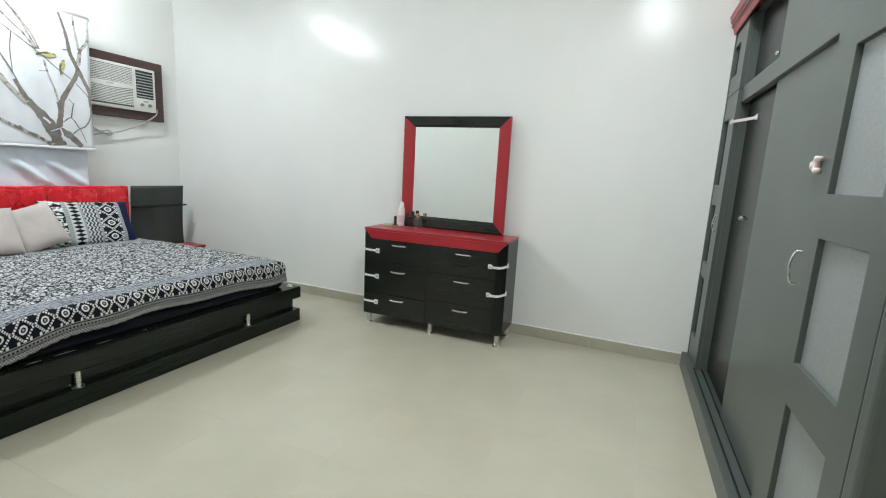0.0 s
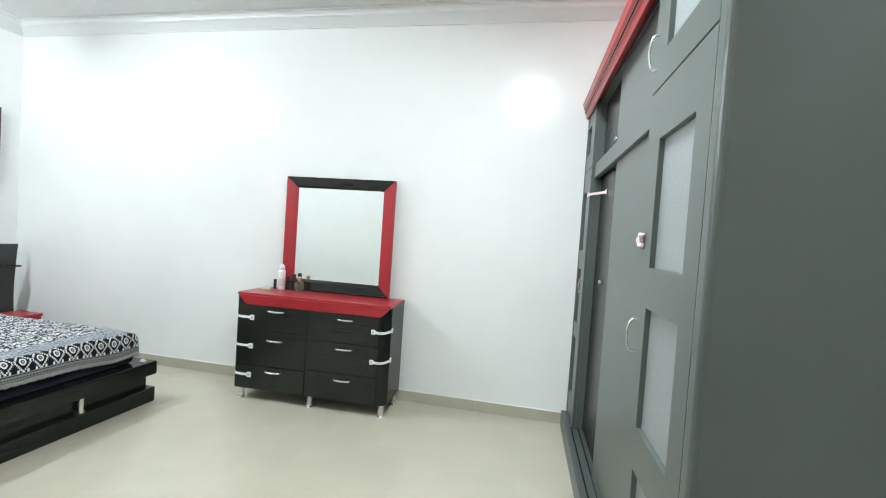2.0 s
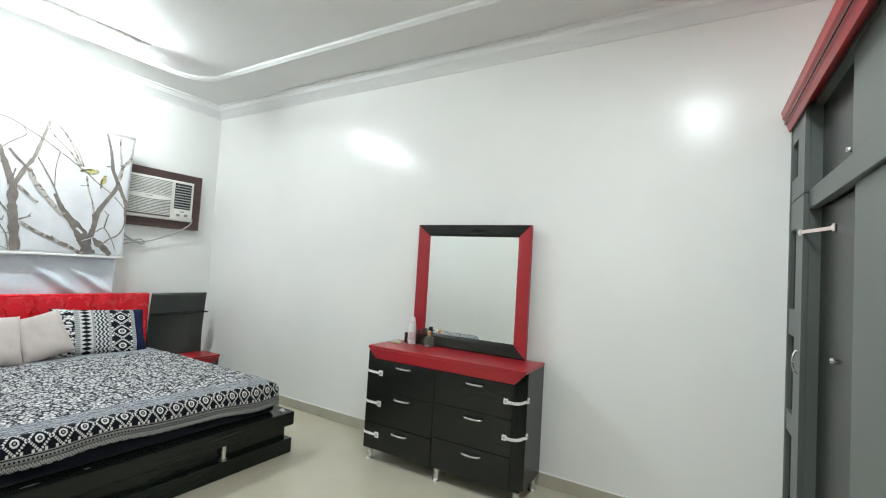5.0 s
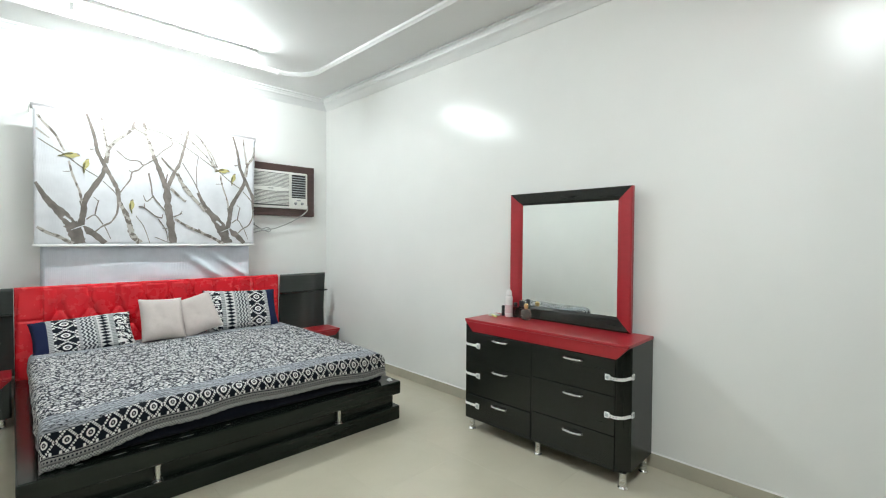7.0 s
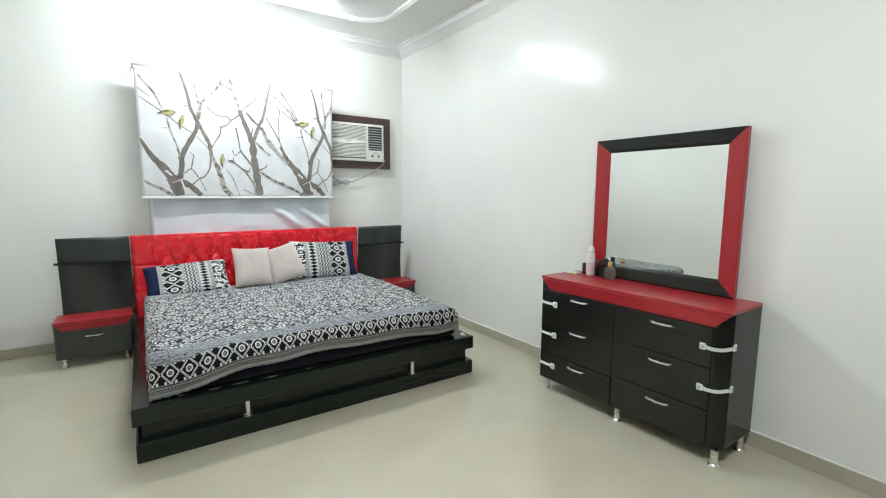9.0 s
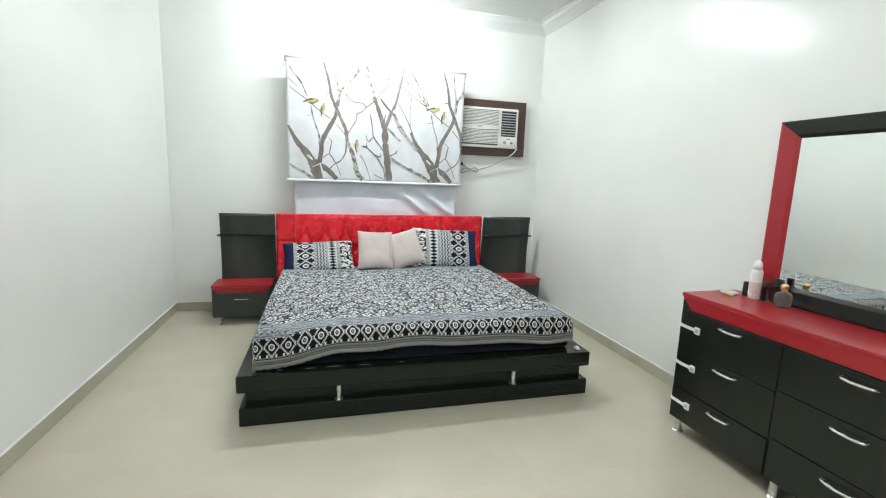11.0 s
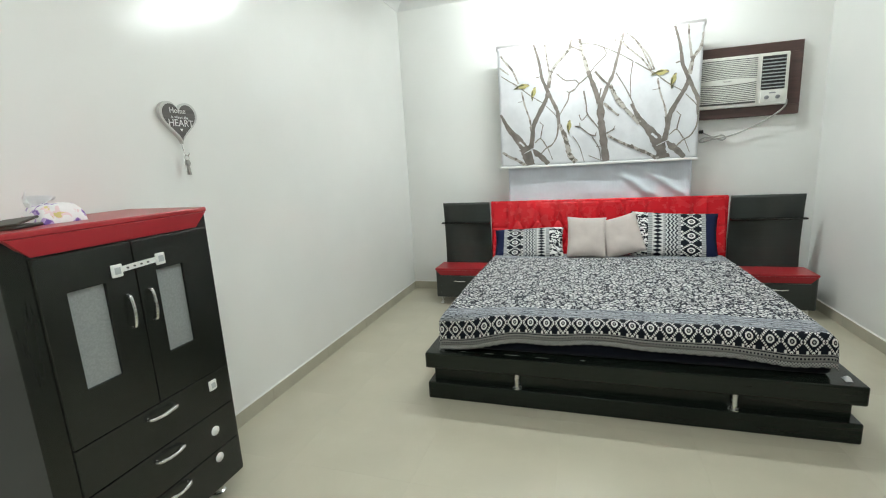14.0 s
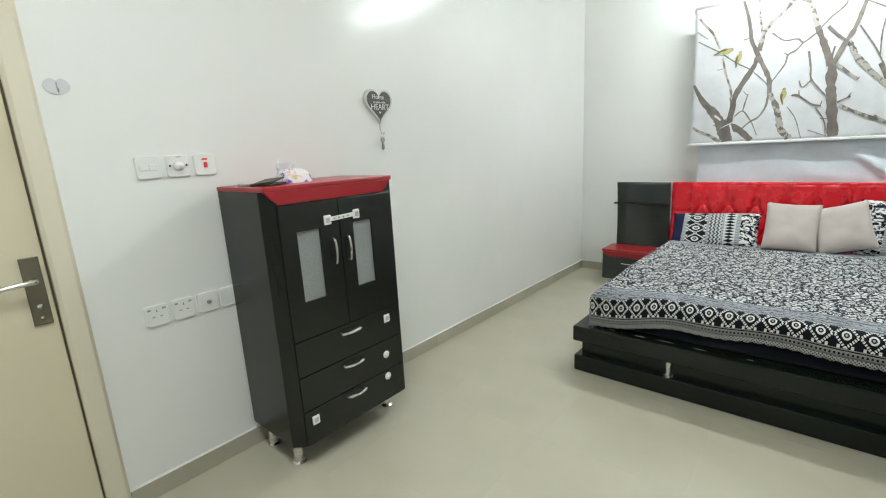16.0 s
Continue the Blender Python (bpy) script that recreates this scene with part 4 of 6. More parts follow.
def tree_left(sh):
    """The forked tree that the print repeats, with pale gaps where its trunks cross."""
    twig(BARK, 0.025, 0.110, "-0.6,45.6 3.7,32.9 8.6,23.8 12.3,15.2", sh)
    twig(BARK, 0.110, 0.127, "11.9,16.0 13.9,9.7 15.5,0.4", sh)
    twig(BARK, 0.081, 0.053, "14.0,14.5 17.5,11.4 20.7,8.7 25.6,0.9", sh)
    twig(BARK, 0.057, 0.042, "15.9,15.4 17.0,25.2 17.7,34.2 20.9,44.3 24.3,53.7 26.0,61.4", sh)
    twig(BARK, 0.039, 0.025, "26.1,59.8 24.1,66.8 22.6,72.3 21.7,81.0 20.6,88.8 18.4,100.0", sh)
    twig(BARK2, 0.012, 0.009, "19.6,73.3 21.9,74.1", sh)
    twig(BARK, 0.016, 0.012, "15.7,33.5 16.3,28.4", sh)
    twig(BARK2, 0.039, 0.042, "25.8,60.5 28.5,51.8 30.7,43.8 31.4,33.0", sh)
    twig(BIRCH, 0.046, 0.057, "31.3,33.8 34.2,24.8 36.0,14.6 37.0,7.8 40.5,1.0", sh)
    twig(BIRCH, 0.042, 0.028, "25.9,63.8 26.7,71.4 27.3,75.9 30.0,81.9 34.4,88.7 37.1,93.0", sh)
    twig(BARK2, 0.027, 0.023, "37.1,92.7 38.0,100.0", sh)
    twig(BIRCH, 0.023, 0.019, "26.6,75.5 25.8,82.7 25.0,89.8 24.3,100.0", sh)
    twig(BARK2, 0.012, 0.014, "30.3,74.9 35.0,68.7 39.9,68.2 42.1,65.5 46.0,69.8", sh)
    twig(BARK2, 0.016, 0.012, "42.1,65.5 39.8,61.1 37.0,58.6 36.2,52.9 33.8,46.7 31.6,41.1", sh)
    twig(BARK2, 0.011, 0.007, "37.0,58.6 35.6,60.1", sh)
    twig(BIRCH, 0.023, 0.019, "0.4,94.0 2.8,88.5 6.8,80.9 9.9,69.8", sh)
    twig(BIRCH, 0.018, 0.014, "-0.2,84.3 2.2,81.1 4.6,78.1", sh)
    twig(BARK2, 0.011, 0.011, "0.5,77.2 5.3,72.1 9.9,67.5", sh)
    twig(BARK2, 0.011, 0.009, "9.9,67.8 16.2,59.3 23.3,52.0", sh)
    twig(BIRCH, 0.019, 0.021, "11.5,63.0 13.0,52.1 15.4,41.2 16.3,33.2", sh)
    twig(BARK2, 0.009, 0.009, "24.7,49.7 29.7,41.2 31.0,34.6", sh)
    twig(BARK2, 0.018, 0.014, "31.0,32.9 30.3,24.5 27.8,17.6 24.5,14.5 20.7,8.7", sh)
    twig(BARK2, 0.014, 0.011, "24.7,15.8 21.4,22.9 18.0,19.4", sh)
    twig(BARK, 0.014, 0.009, "21.4,22.9 22.2,29.7 23.0,34.7", sh)
    twig(BARK2, 0.009, 0.007, "21.0,37.0 22.8,33.9", sh)
    twig(BARK2, 0.009, 0.007, "25.2,15.0 27.8,4.6", sh)
    twig(BIRCH, 0.025, 0.039, "-0.2,13.1 4.0,8.5 7.3,6.3 12.9,0.4", sh)
    twig(BARK2, 0.007, 0.005, "11.8,55.1 9.2,54.7", sh)
    twig(BLINDCLOTH, 0.026, 0.018, "9.5,21.2 10.9,19.4 12.3,17.2", sh)
    twig(BLINDCLOTH, 0.016, 0.020, "16.4,13.6 17.3,9.0 17.7,4.9", sh)
    twig(BLINDCLOTH, 0.008, 0.008, "12.2,11.2 18.1,15.5", sh)


tree_left(0.0)
tree_left(0.686)
twig(BIRCH, 0.030, 0.039, "42.0,99.8 43.3,89.9 45.2,80.0 46.6,73.4")
twig(BARK, 0.039, 0.060, "46.3,74.2 49.0,63.4 51.0,54.9 52.4,48.1")
twig(BARK, 0.067, 0.074, "52.8,49.9 53.2,34.9 54.4,20.8 56.0,1.2")
twig(BARK2, 0.039, 0.023, "53.5,50.0 56.4,61.9 58.7,69.3 61.2,84.9 63.4,99.7")
twig(BARK, 0.023, 0.021, "57.0,61.6 53.3,67.0 50.0,73.1")
twig(BARK, 0.016, 0.012, "52.2,52.5 53.0,59.9")
twig(BARK2, 0.011, 0.011, "43.4,95.3 49.5,93.8 54.2,90.5 61.2,84.9 68.3,77.9")
twig(BARK2, 0.012, 0.009, "68.3,77.9 67.3,65.3 67.6,50.8")
twig(BARK2, 0.011, 0.011, "46.0,69.8 50.3,78.0 55.2,85.3 53.7,91.3")
twig(BARK2, 0.016, 0.016, "37.9,94.2 43.3,89.9")
twig(BIRCH, 0.014, 0.012, "59.2,98.7 60.1,90.1")
twig(BIRCH, 0.018, 0.019, "61.4,98.3 64.6,90.1 69.0,83.8 73.5,77.0 78.1,66.1")
twig(BIRCH, 0.014, 0.018, "64.7,100.0 70.8,90.5 73.6,82.0 77.5,69.7")
twig(BIRCH, 0.035, 0.049, "57.5,61.7 60.6,51.4 66.0,40.6 72.2,30.1")
twig(BIRCH, 0.027, 0.021, "54.6,47.8 60.4,39.2 62.1,37.5")
twig(BARK2, 0.012, 0.012, "60.2,70.5 66.3,54.3 71.1,37.4")
twig(BARK2, 0.016, 0.014, "44.3,59.2 45.6,48.1 46.3,40.4 50.6,31.2 52.8,26.4")
twig(BARK2, 0.011, 0.009, "46.3,39.9 43.4,35.8 41.9,40.5")
twig(BARK, 0.014, 0.014, "39.8,31.1 42.5,30.2 47.3,23.9 50.4,22.3")
twig(BARK, 0.011, 0.009, "50.4,22.0 50.9,25.5")
twig(BARK2, 0.011, 0.009, "42.5,30.2 42.3,33.9")
twig(BARK, 0.016, 0.011, "56.0,23.6 60.2,26.9")
twig(BARK2, 0.009, 0.007, "58.9,25.5 60.3,29.1")
twig(BIRCH, 0.025, 0.035, "56.8,21.8 61.2,17.5 67.9,12.0 76.0,6.1 81.9,1.0")
twig(BARK2, 0.009, 0.007, "38.6,23.3 42.0,14.9 44.8,1.1")
twig(BARK2, 0.012, 0.009, "48.8,21.4 52.4,11.8 53.5,1.1")
twig(BARK2, 0.009, 0.007, "47.0,6.3 54.3,1.1")
twig(BARK2, 0.009, 0.007, "50.8,13.5 54.5,13.3")


def bird_shape(cy, cz, size, turn, outline, lift):
    """A printed bird's outline, beak towards +y, turned on the cloth."""
    bm = bmesh.new()
    vs = []
    for p, q in outline:
        y = LY0 + cy * (LY1 - LY0) + size * (p * math.cos(turn) - q * math.sin(turn))
        z = LZ0 + cz * (LZ1 - LZ0) + size * (p * math.sin(turn) + q * math.cos(turn))
        vs.append(bm.verts.new((bx(y, z) + lift, y, z)))
    bm.faces.new(vs)
    return bm


BODY = [(1.0, 0.10), (0.88, 0.32), (0.64, 0.40), (0.40, 0.36), (0.0, 0.40), (-0.45, 0.22), (-0.8, -0.02), (-0.6, -0.28), (-0.1, -0.38), (0.35, -0.30), (0.62, -0.06), (0.86, 0.02)]
TAIL = [(-0.62, 0.02), (-1.25, -0.34), (-1.32, -0.50), (-1.0, -0.42), (-0.62, -0.18)]
WINGS = [(0.28, 0.26), (-0.2, 0.30), (-0.72, 0.04), (-1.0, -0.16), (-0.5, -0.08), (0.0, 0.06)]
CAP = [(1.0, 0.12), (0.88, 0.33), (0.66, 0.41), (0.60, 0.24), (0.78, 0.20)]
for cy, cz, turn, size in ((0.133, 0.673, -0.12, 0.058), (0.190, 0.612, 1.05, 0.052), (0.375, 0.318, 1.25, 0.052), (0.819, 0.673, -0.12, 0.058), (0.876, 0.612, 1.05, 0.052)):
    part("printed_bird", bird_shape(cy, cz, size, turn, BODY, 0.0085), BIRD, blind, "yellow printed bird shape")
    part("printed_tail", bird_shape(cy, cz, size, turn, TAIL, 0.0088), BIRDDARK, blind)
    part("printed_wing", bird_shape(cy, cz, size, turn, WINGS, 0.0090), BIRDDARK, blind)
    part("printed_cap", bird_shape(cy, cz, size, turn, CAP, 0.0091), BARK2, blind)


def sheet_at(u, v):
    y, z = 3.245 + u * 1.590, 0.62 + v * 0.70
    low = min(1, max(0, (z - 0.93) / 0.06)) * min(1, max(0, (1.20 - z) / 0.10))
    fold1 = low * (0.036 * math.exp(-((y - 4.42 + (z - 1.03) * 1.2) / 0.050) ** 2) + 0.032 * math.exp(-((y - 4.66 + (z - 1.03) * 1.3) / 0.045) ** 2) + 0.010 * math.exp(-((y - 4.0 + (z - 1.03) * 1.5) / 0.2) ** 2))
    side = min(1, min(u, 1 - u) / 0.012) ** 0.5
    return (XW + 0.004 + side * (0.124 + fold1 + 0.004 * math.sin(y * 9)), y, z)


solo("window_sheet", sheet(180, 40, sheet_at, thick=0.002), SHEET, (-4.36, 4.03, 0.62), "pale bluish white sheet hanging below the blind", "sheet")

# ---------------------------------------------------------------- air conditioner
ac = thing("air_conditioner", (-4.3, 5.14, 1.64), "ivory window air conditioner in a brown wooden surround", "air conditioner")
for a in ((4.735, 5.570, 2.043, 2.122), (4.735, 5.570, 1.568, 1.646), (4.735, 4.812, 1.646, 2.043), (5.474, 5.570, 1.646, 2.043)):
    part("surround_board", B(XW - 0.02, -4.318, *a, bevel=0.004), BROWN, ac, "brown painted wooden surround")
part("body", B(XW - 0.14, -4.285, 4.812, 5.474, 1.646, 2.043, bevel=0.01), IVORY, ac, "ivory plastic front")
part("grille_recess", B(-4.286, -4.2835, 4.835, 5.255, 1.672, 2.018, bevel=0), RECESS, ac, "shadowed recess behind the louvres")


def louvre(z0, arch):
    """A louvre that bows up or down in the middle."""
    pts = [(4.838 + 0.414 * k / 14, z0 + arch * (1 - (2 * k / 14 - 1) ** 2)) for k in range(15)]
    outline = pts + [(y, z + 0.0078) for y, z in reversed(pts)]
    return prism(outline, 0, -4.2836, -4.270)


for i in range(10):
    part("louvre", louvre(1.866 + i * 0.0150, 0.012 * (1 - i / 10)), IVORY, ac)
    part("louvre", louvre(1.822 - i * 0.0150, -0.012 * (1 - i / 10)), IVORY, ac)
eye = [(4.836 + 0.418 * k / 20, 1.848 + (0.012 + 0.012 * (1 - (2 * k / 20 - 1) ** 2))) for k in range(21)]
part("middle_band", prism(eye + [(y, 3.696 - z) for y, z in reversed(eye)], 0, -4.2836, -4.264), IVORY, ac, "plain lens-shaped band across the grille")
part("badge", B(-4.2635, -4.2610, 5.015, 5.075, 1.846, 1.856, bevel=0.001), CHROME, ac, "small plain badge")
part("vent_recess", B(-4.286, -4.2832, 5.288, 5.448, 1.765, 2.018, bevel=0), DARKPL, ac, "dark outlet vent")
for i in range(9):
    z = 1.778 + i * 0.0262
    part("vent_slat", B(-4.2835, -4.272, 5.290, 5.446, z, z + 0.008, bevel=0.001), PALEGREY, ac)
part("control_panel", B(-4.286, -4.281, 5.288, 5.448, 1.668, 1.752, bevel=0.003), IVORY, ac, "control panel")
for y in (5.33, 5.405):
    part("knob", smooth(cyl(bmesh.new(), (-4.282, y, 1.705), (-4.264, y, 1.705), 0.016, 0.013)), GREYPL, ac, "round grey knob")
part("dial_mark", B(-4.2815, -4.2795, 5.345, 5.39, 1.733, 1.743, bevel=0), GREYPL, ac)
cable = spline([(-4.262, 5.462, 1.680), (-4.268, 5.460, 1.635), (-4.290, 5.42, 1.585), (-4.318, 5.31, 1.510), (-4.332, 5.17, 1.446), (-4.336, 5.06, 1.415), (-4.334, 4.97, 1.402), (-4.334, 4.90, 1.384), (-4.336, 4.882, 1.400),
                (-4.336, 4.93, 1.425), (-4.342, 5.00, 1.412), (-4.340, 5.055, 1.394), (-4.342, 5.078, 1.414), (-4.342, 5.045, 1.437), (-4.346, 4.99, 1.424), (-4.352, 4.94, 1.446), (-4.360, 4.905, 1.468)], 8)
c = thing("power_cable", (-4.36, 5.15, 1.55), "grey power cable looped below the air conditioner", "cable")
part("cord", smooth(pipe(cable, 0.0062, 8)), CABLE, c, "grey cord")
part("plug", B(-4.3795, -4.345, 4.880, 4.912, 1.458, 1.486, bevel=0.006), RUBBER, c, "black plug")

# ---------------------------------------------------------------- dresser


def strap_band(keys, n_of, w=0.018, th=0.0025):
    """A band along keys; n_of gives the face normal at each step. Its width lies upright."""
    pts = spline(keys, 6)
    bm = bmesh.new()
    last = None
    for i, p in enumerate(pts):
        d = (pts[min(i + 1, len(pts) - 1)] - pts[max(i - 1, 0)]).normalized()
        up = Vector((0, 0, 1))
        nn = d.cross(up).normalized() * n_of
        up = nn.cross(d).normalized()
        row = [bm.verts.new(p + up * w / 2), bm.verts.new(p - up * w / 2), bm.verts.new(p - up * w / 2 + nn * th), bm.verts.new(p + up * w / 2 + nn * th)]
        if last:
            for j in range(4):
                bm.faces.new((last[j], last[(j + 1) % 4], row[(j + 1) % 4], row[j]))
        else:
            bm.faces.new(row[::-1])
        last = row
    bm.faces.new(last)
    bmesh.ops.recalc_face_normals(bm, faces=bm.faces[:])
    return bm


def pad(c, n, along, size=0.032):
    """A square clip with a raised grey button."""
    c, n, a = Vector(c), Vector(n).normalized(), Vector(along).normalized()
    up = n.cross(a)
    def blk(s1, s2, h0, h1, bev):
        bm = B(-s1 / 2, s1 / 2, -s2 / 2, s2 / 2, h0, h1, bevel=bev)
        m = Matrix((a, up, n)).transposed().to_4x4()
        bmesh.ops.transform(bm, matrix=Matrix.Translation(c) @ m, verts=bm.verts[:])
        return bm
    return blk(size, size * 1.15, 0, 0.007, 0.003), blk(size * 0.55, size * 0.6, 0.0065, 0.0095, 0.0015)


DX_0, DX_1, DF, DB, DT = -1.760, -0.617, 5.376, 5.735, 0.772
dresser = thing("dresser", (-1.2, 5.56, 0), "black six-drawer dresser with a red top against the wall", "dresser")
dresser.rotation_euler.z = 0.025
part("body", prism([(DX_0 + 0.001, DB), (DX_0 + 0.001, DF + 0.014), (DX_0 + 0.008, DF + 0.007), (DX_1 - 0.064, DF + 0.007), (DX_1 - 0.003, DF + 0.058), (DX_1 - 0.003, DB)], 2, 0.082, DT - 0.018, 0.002), BLACK, dresser, "black laminate carcass with canted corners")
red_top(dresser, DX_0, DX_1, DF, DB, DT, -1, "x", 0.066)
part("centre_post", B(-1.222, -1.196, DF + 0.002, DF + 0.010, 0.084, DT - 0.086, bevel=0.002), BLACK, dresser)
LEFT_DRAWERS, RIGHT_DRAWERS = ((0.478, 0.684, 0.646), (0.259, 0.473, 0.438), (0.087, 0.254, 0.216)), ((0.490, 0.684, 0.640), (0.276, 0.485, 0.438), (0.087, 0.271, 0.222))
for cx0, cx1, hx, heights in ((DX_0 + 0.020, -1.213, -1.449, LEFT_DRAWERS), (-1.205, DX_1 - 0.072, -0.930, RIGHT_DRAWERS)):
    for z0, z1, hz in heights:
        # the lowest drawer on the strap side is not pushed home
        yf = DF - (0.008 if heights is LEFT_DRAWERS and z0 < 0.1 else 0.003)
        dr = part("drawer", B(cx0, cx1, yf, DF + 0.012, z0, z1, bevel=0.0025), BLACK_X, dresser, "black drawer front")
        part("handle", bow_handle((hx - 0.056, yf, hz + 0.009), (hx + 0.056, yf, hz + 0.009), (0, -1, 0), 0.006), CHROME, dr, "bowed chrome handle")
for x, y in ((-1.712, 5.410), (-1.178, 5.410), (-0.650, 5.405), (-0.638, 5.66), (-1.712, 5.67)):
    part("foot", metal_foot(x, y, 0.083, 0.0185), CHROME, dresser, "chrome foot")
for z in (0.598, 0.394, 0.188):
    st = part("safety_strap", strap_band([(DX_0 + 0.004, DF + 0.10, z + 0.006), (DX_0 + 0.003, DF + 0.045, z + 0.006), (DX_0 + 0.010, DF + 0.012, z + 0.004), (DX_0 + 0.022, DF - (0.008 if z < 0.2 else 0.002), z + 0.002), (DX_0 + 0.060, DF - (0.010 if z < 0.2 else 0.004), z), (DX_0 + 0.132, DF - (0.010 if z < 0.2 else 0.004), z)], 1, 0.016), PLASTIC, dresser, "white plastic child safety strap")
    p1, p2 = pad((DX_0 + 0.128, DF - (0.008 if z < 0.2 else 0.003), z), (0, -1, 0), (1, 0, 0))
    part("clip", p1, PLASTIC, st)
    part("button", p2, PALEGREY, st)
for z in (0.588, 0.383):
    st = part("safety_strap", strap_band([(DX_1 - 0.104, DF - 0.005, z), (DX_1 - 0.070, DF - 0.001, z - 0.005), (DX_1 - 0.034, DF + 0.026, z - 0.006), (DX_1 - 0.004, DF + 0.054, z + 0.004)], 1, 0.017, 0.0018), PLASTIC, dresser, "white plastic child safety strap")
    for x, y, h in ((DX_1 - 0.090, DF - 0.0036, z - 0.003), (DX_1 - 0.076, DF - 0.0022, z - 0.0045), (DX_1 - 0.062, DF + 0.0030, z - 0.0055)):
        part("strap_hole", cyl(bmesh.new(), (x, y + 0.002, h), (x, y - 0.0030, h), 0.0022, n=10), RECESS, st, "dark hole")
    for q, n, al in (((DX_1 - 0.110, DF - 0.003, z), (0, -1, 0), (1, 0, 0)), ((DX_1 - 0.003, DF + 0.068, z + 0.008), (1, 0, 0), (0, 1, 0))):
        p1, p2 = pad(q, n, al, 0.028)
        part("clip", p1, PLASTIC, st)
        part("button", p2, PALEGREY, st)

mirror = thing("mirror", (-1.17, 5.70, DT), "square mirror in a red and black frame standing on the dresser", "mirror")
mirror.rotation_euler.z = 0.012
MXA, MXB, MZA, MZB, MF = -1.612, -0.735, DT + 0.001, 1.648, 5.688
IXA, IXB, IZA, IZB = -1.514, -0.824, 0.862, 1.566


def frame_side(o0, o1, i1, i0):
    """A mitred, slightly raised frame member; corners as (x, z), outer pair then inner pair."""
    def lerp(p, q, k):
        return (p[0] + (q[0] - p[0]) * k, p[1] + (q[1] - p[1]) * k)
    bm = bmesh.new()
    prof = [(0.0, 0.030), (0.0, 0.004), (0.10, 0.0), (0.8, 0.006), (1.0, 0.014), (1.0, 0.030)]
    a = [bm.verts.new((*lerp(o0, i0, k), 0)) for k, d in prof]
    b = [bm.verts.new((*lerp(o1, i1, k), 0)) for k, d in prof]
    for vs in (a, b):
        for v, (k, d) in zip(vs, prof):
            v.co = Vector((v.co.x, MF + d, v.co.y))
    for i in range(len(prof) - 1):
        bm.faces.new((a[i], b[i], b[i + 1], a[i + 1]))
    bm.faces.new((a[-1], b[-1], b[0], a[0]))
    bm.faces.new(a)
    bm.faces.new(b[::-1])
    bmesh.ops.recalc_face_normals(bm, faces=bm.faces[:])
    return bm


OA, OB, OC, OD = (MXA, MZA), (MXB, MZA), (MXB, MZB), (MXA, MZB)
IA, IB, IC, ID = (IXA, IZA), (IXB, IZA), (IXB, IZB), (IXA, IZB)
part("frame_side", frame_side(OD, OA, IA, ID), RED, mirror, "red lacquered frame side")
part("frame_side", frame_side(OB, OC, IC, IB), RED, mirror, "red lacquered frame side")
part("frame_rail", frame_side(OC, OD, ID, IC), BLACK_X, mirror, "black laminate frame rail")
part("frame_rail", frame_side(OA, OB, IB, IA), BLACK_X, mirror, "black laminate frame rail")
part("glass", B(IXA - 0.01, IXB + 0.01, MF + 0.015, MF + 0.020, IZA - 0.01, IZB + 0.01, bevel=0), MIRROR, mirror, "clear mirror glass")
part("back_board", B(MXA + 0.02, MXB - 0.02, MF + 0.0205, MF + 0.034, MZA + 0.01, MZB - 0.02, bevel=0), BLACK, mirror)

# toiletries on the dresser
Z = DT + 0.0005
s = thing("spray_can", (-1.585, 5.640, Z), "white deodorant spray can on the dresser", "spray can")
part("can", smooth(lathe([(0.025, 0), (0.027, 0.003), (0.027, 0.135), (0.024, 0.147), (0.020, 0.150)], 24, (-1.585, 5.640, Z))), PLASTIC, s, "white can")
part("cap", smooth(lathe([(0.0205, 0.1505), (0.0208, 0.166), (0.0175, 0.186), (0.009, 0.196), (0.001, 0.198)], 24, (-1.585, 5.640, Z))), PLASTIC, s, "white domed cap")
part("label_band", smooth(lathe([(0.0273, 0.03), (0.0274, 0.031), (0.0274, 0.085), (0.0273, 0.086)], 24, (-1.585, 5.640, Z))), Mat("pink_print", (0.72, 0.58, 0.59), 0.4).m, s, "pink printed band")
s = thing("lipstick", (-1.645, 5.650, Z), "dark lipstick tube standing on the dresser", "lipstick")
part("case", smooth(lathe([(0.011, 0), (0.0115, 0.002), (0.0115, 0.07), (0.010, 0.073)], 18, (-1.645, 5.650, Z))), DARKPL, s, "dark case")
s = thing("perfume_bottle", (-1.430, 5.632, Z), "clear glass perfume bottle with a gold cap", "perfume bottle")
part("bottle", smooth(lathe([(0.026, 0), (0.031, 0.004), (0.036, 0.03), (0.035, 0.058), (0.028, 0.070), (0.013, 0.076)], 28, (-1.430, 5.632, Z))), BOTTLE, s, "clear glass bottle")
part("cap", smooth(lathe([(0.011, 0.0765), (0.013, 0.078), (0.013, 0.088), (0.016, 0.092), (0.016, 0.104), (0.009, 0.112), (0.001, 0.113)], 22, (-1.430, 5.632, Z))), GOLD, s, "gold cap")
s = thing("perfume_bottle", (-1.545, 5.662, Z), "small dark perfume bottle on the dresser", "perfume bottle")
part("bottle", B(-1.555, -1.519, 5.640, 5.664, Z, Z + 0.075, bevel=0.006), clear("smoky_glass", (0.25, 0.22, 0.22)), s, "smoky glass bottle")
part("cap", smooth(cyl(bmesh.new(), (-1.537, 5.652, Z + 0.0755), (-1.537, 5.652, Z + 0.105), 0.014)), DARKPL, s, "black cap")
s = thing("perfume_bottle", (-1.49, 5.655, Z), "tall dark perfume bottle with a black cap", "perfume bottle")
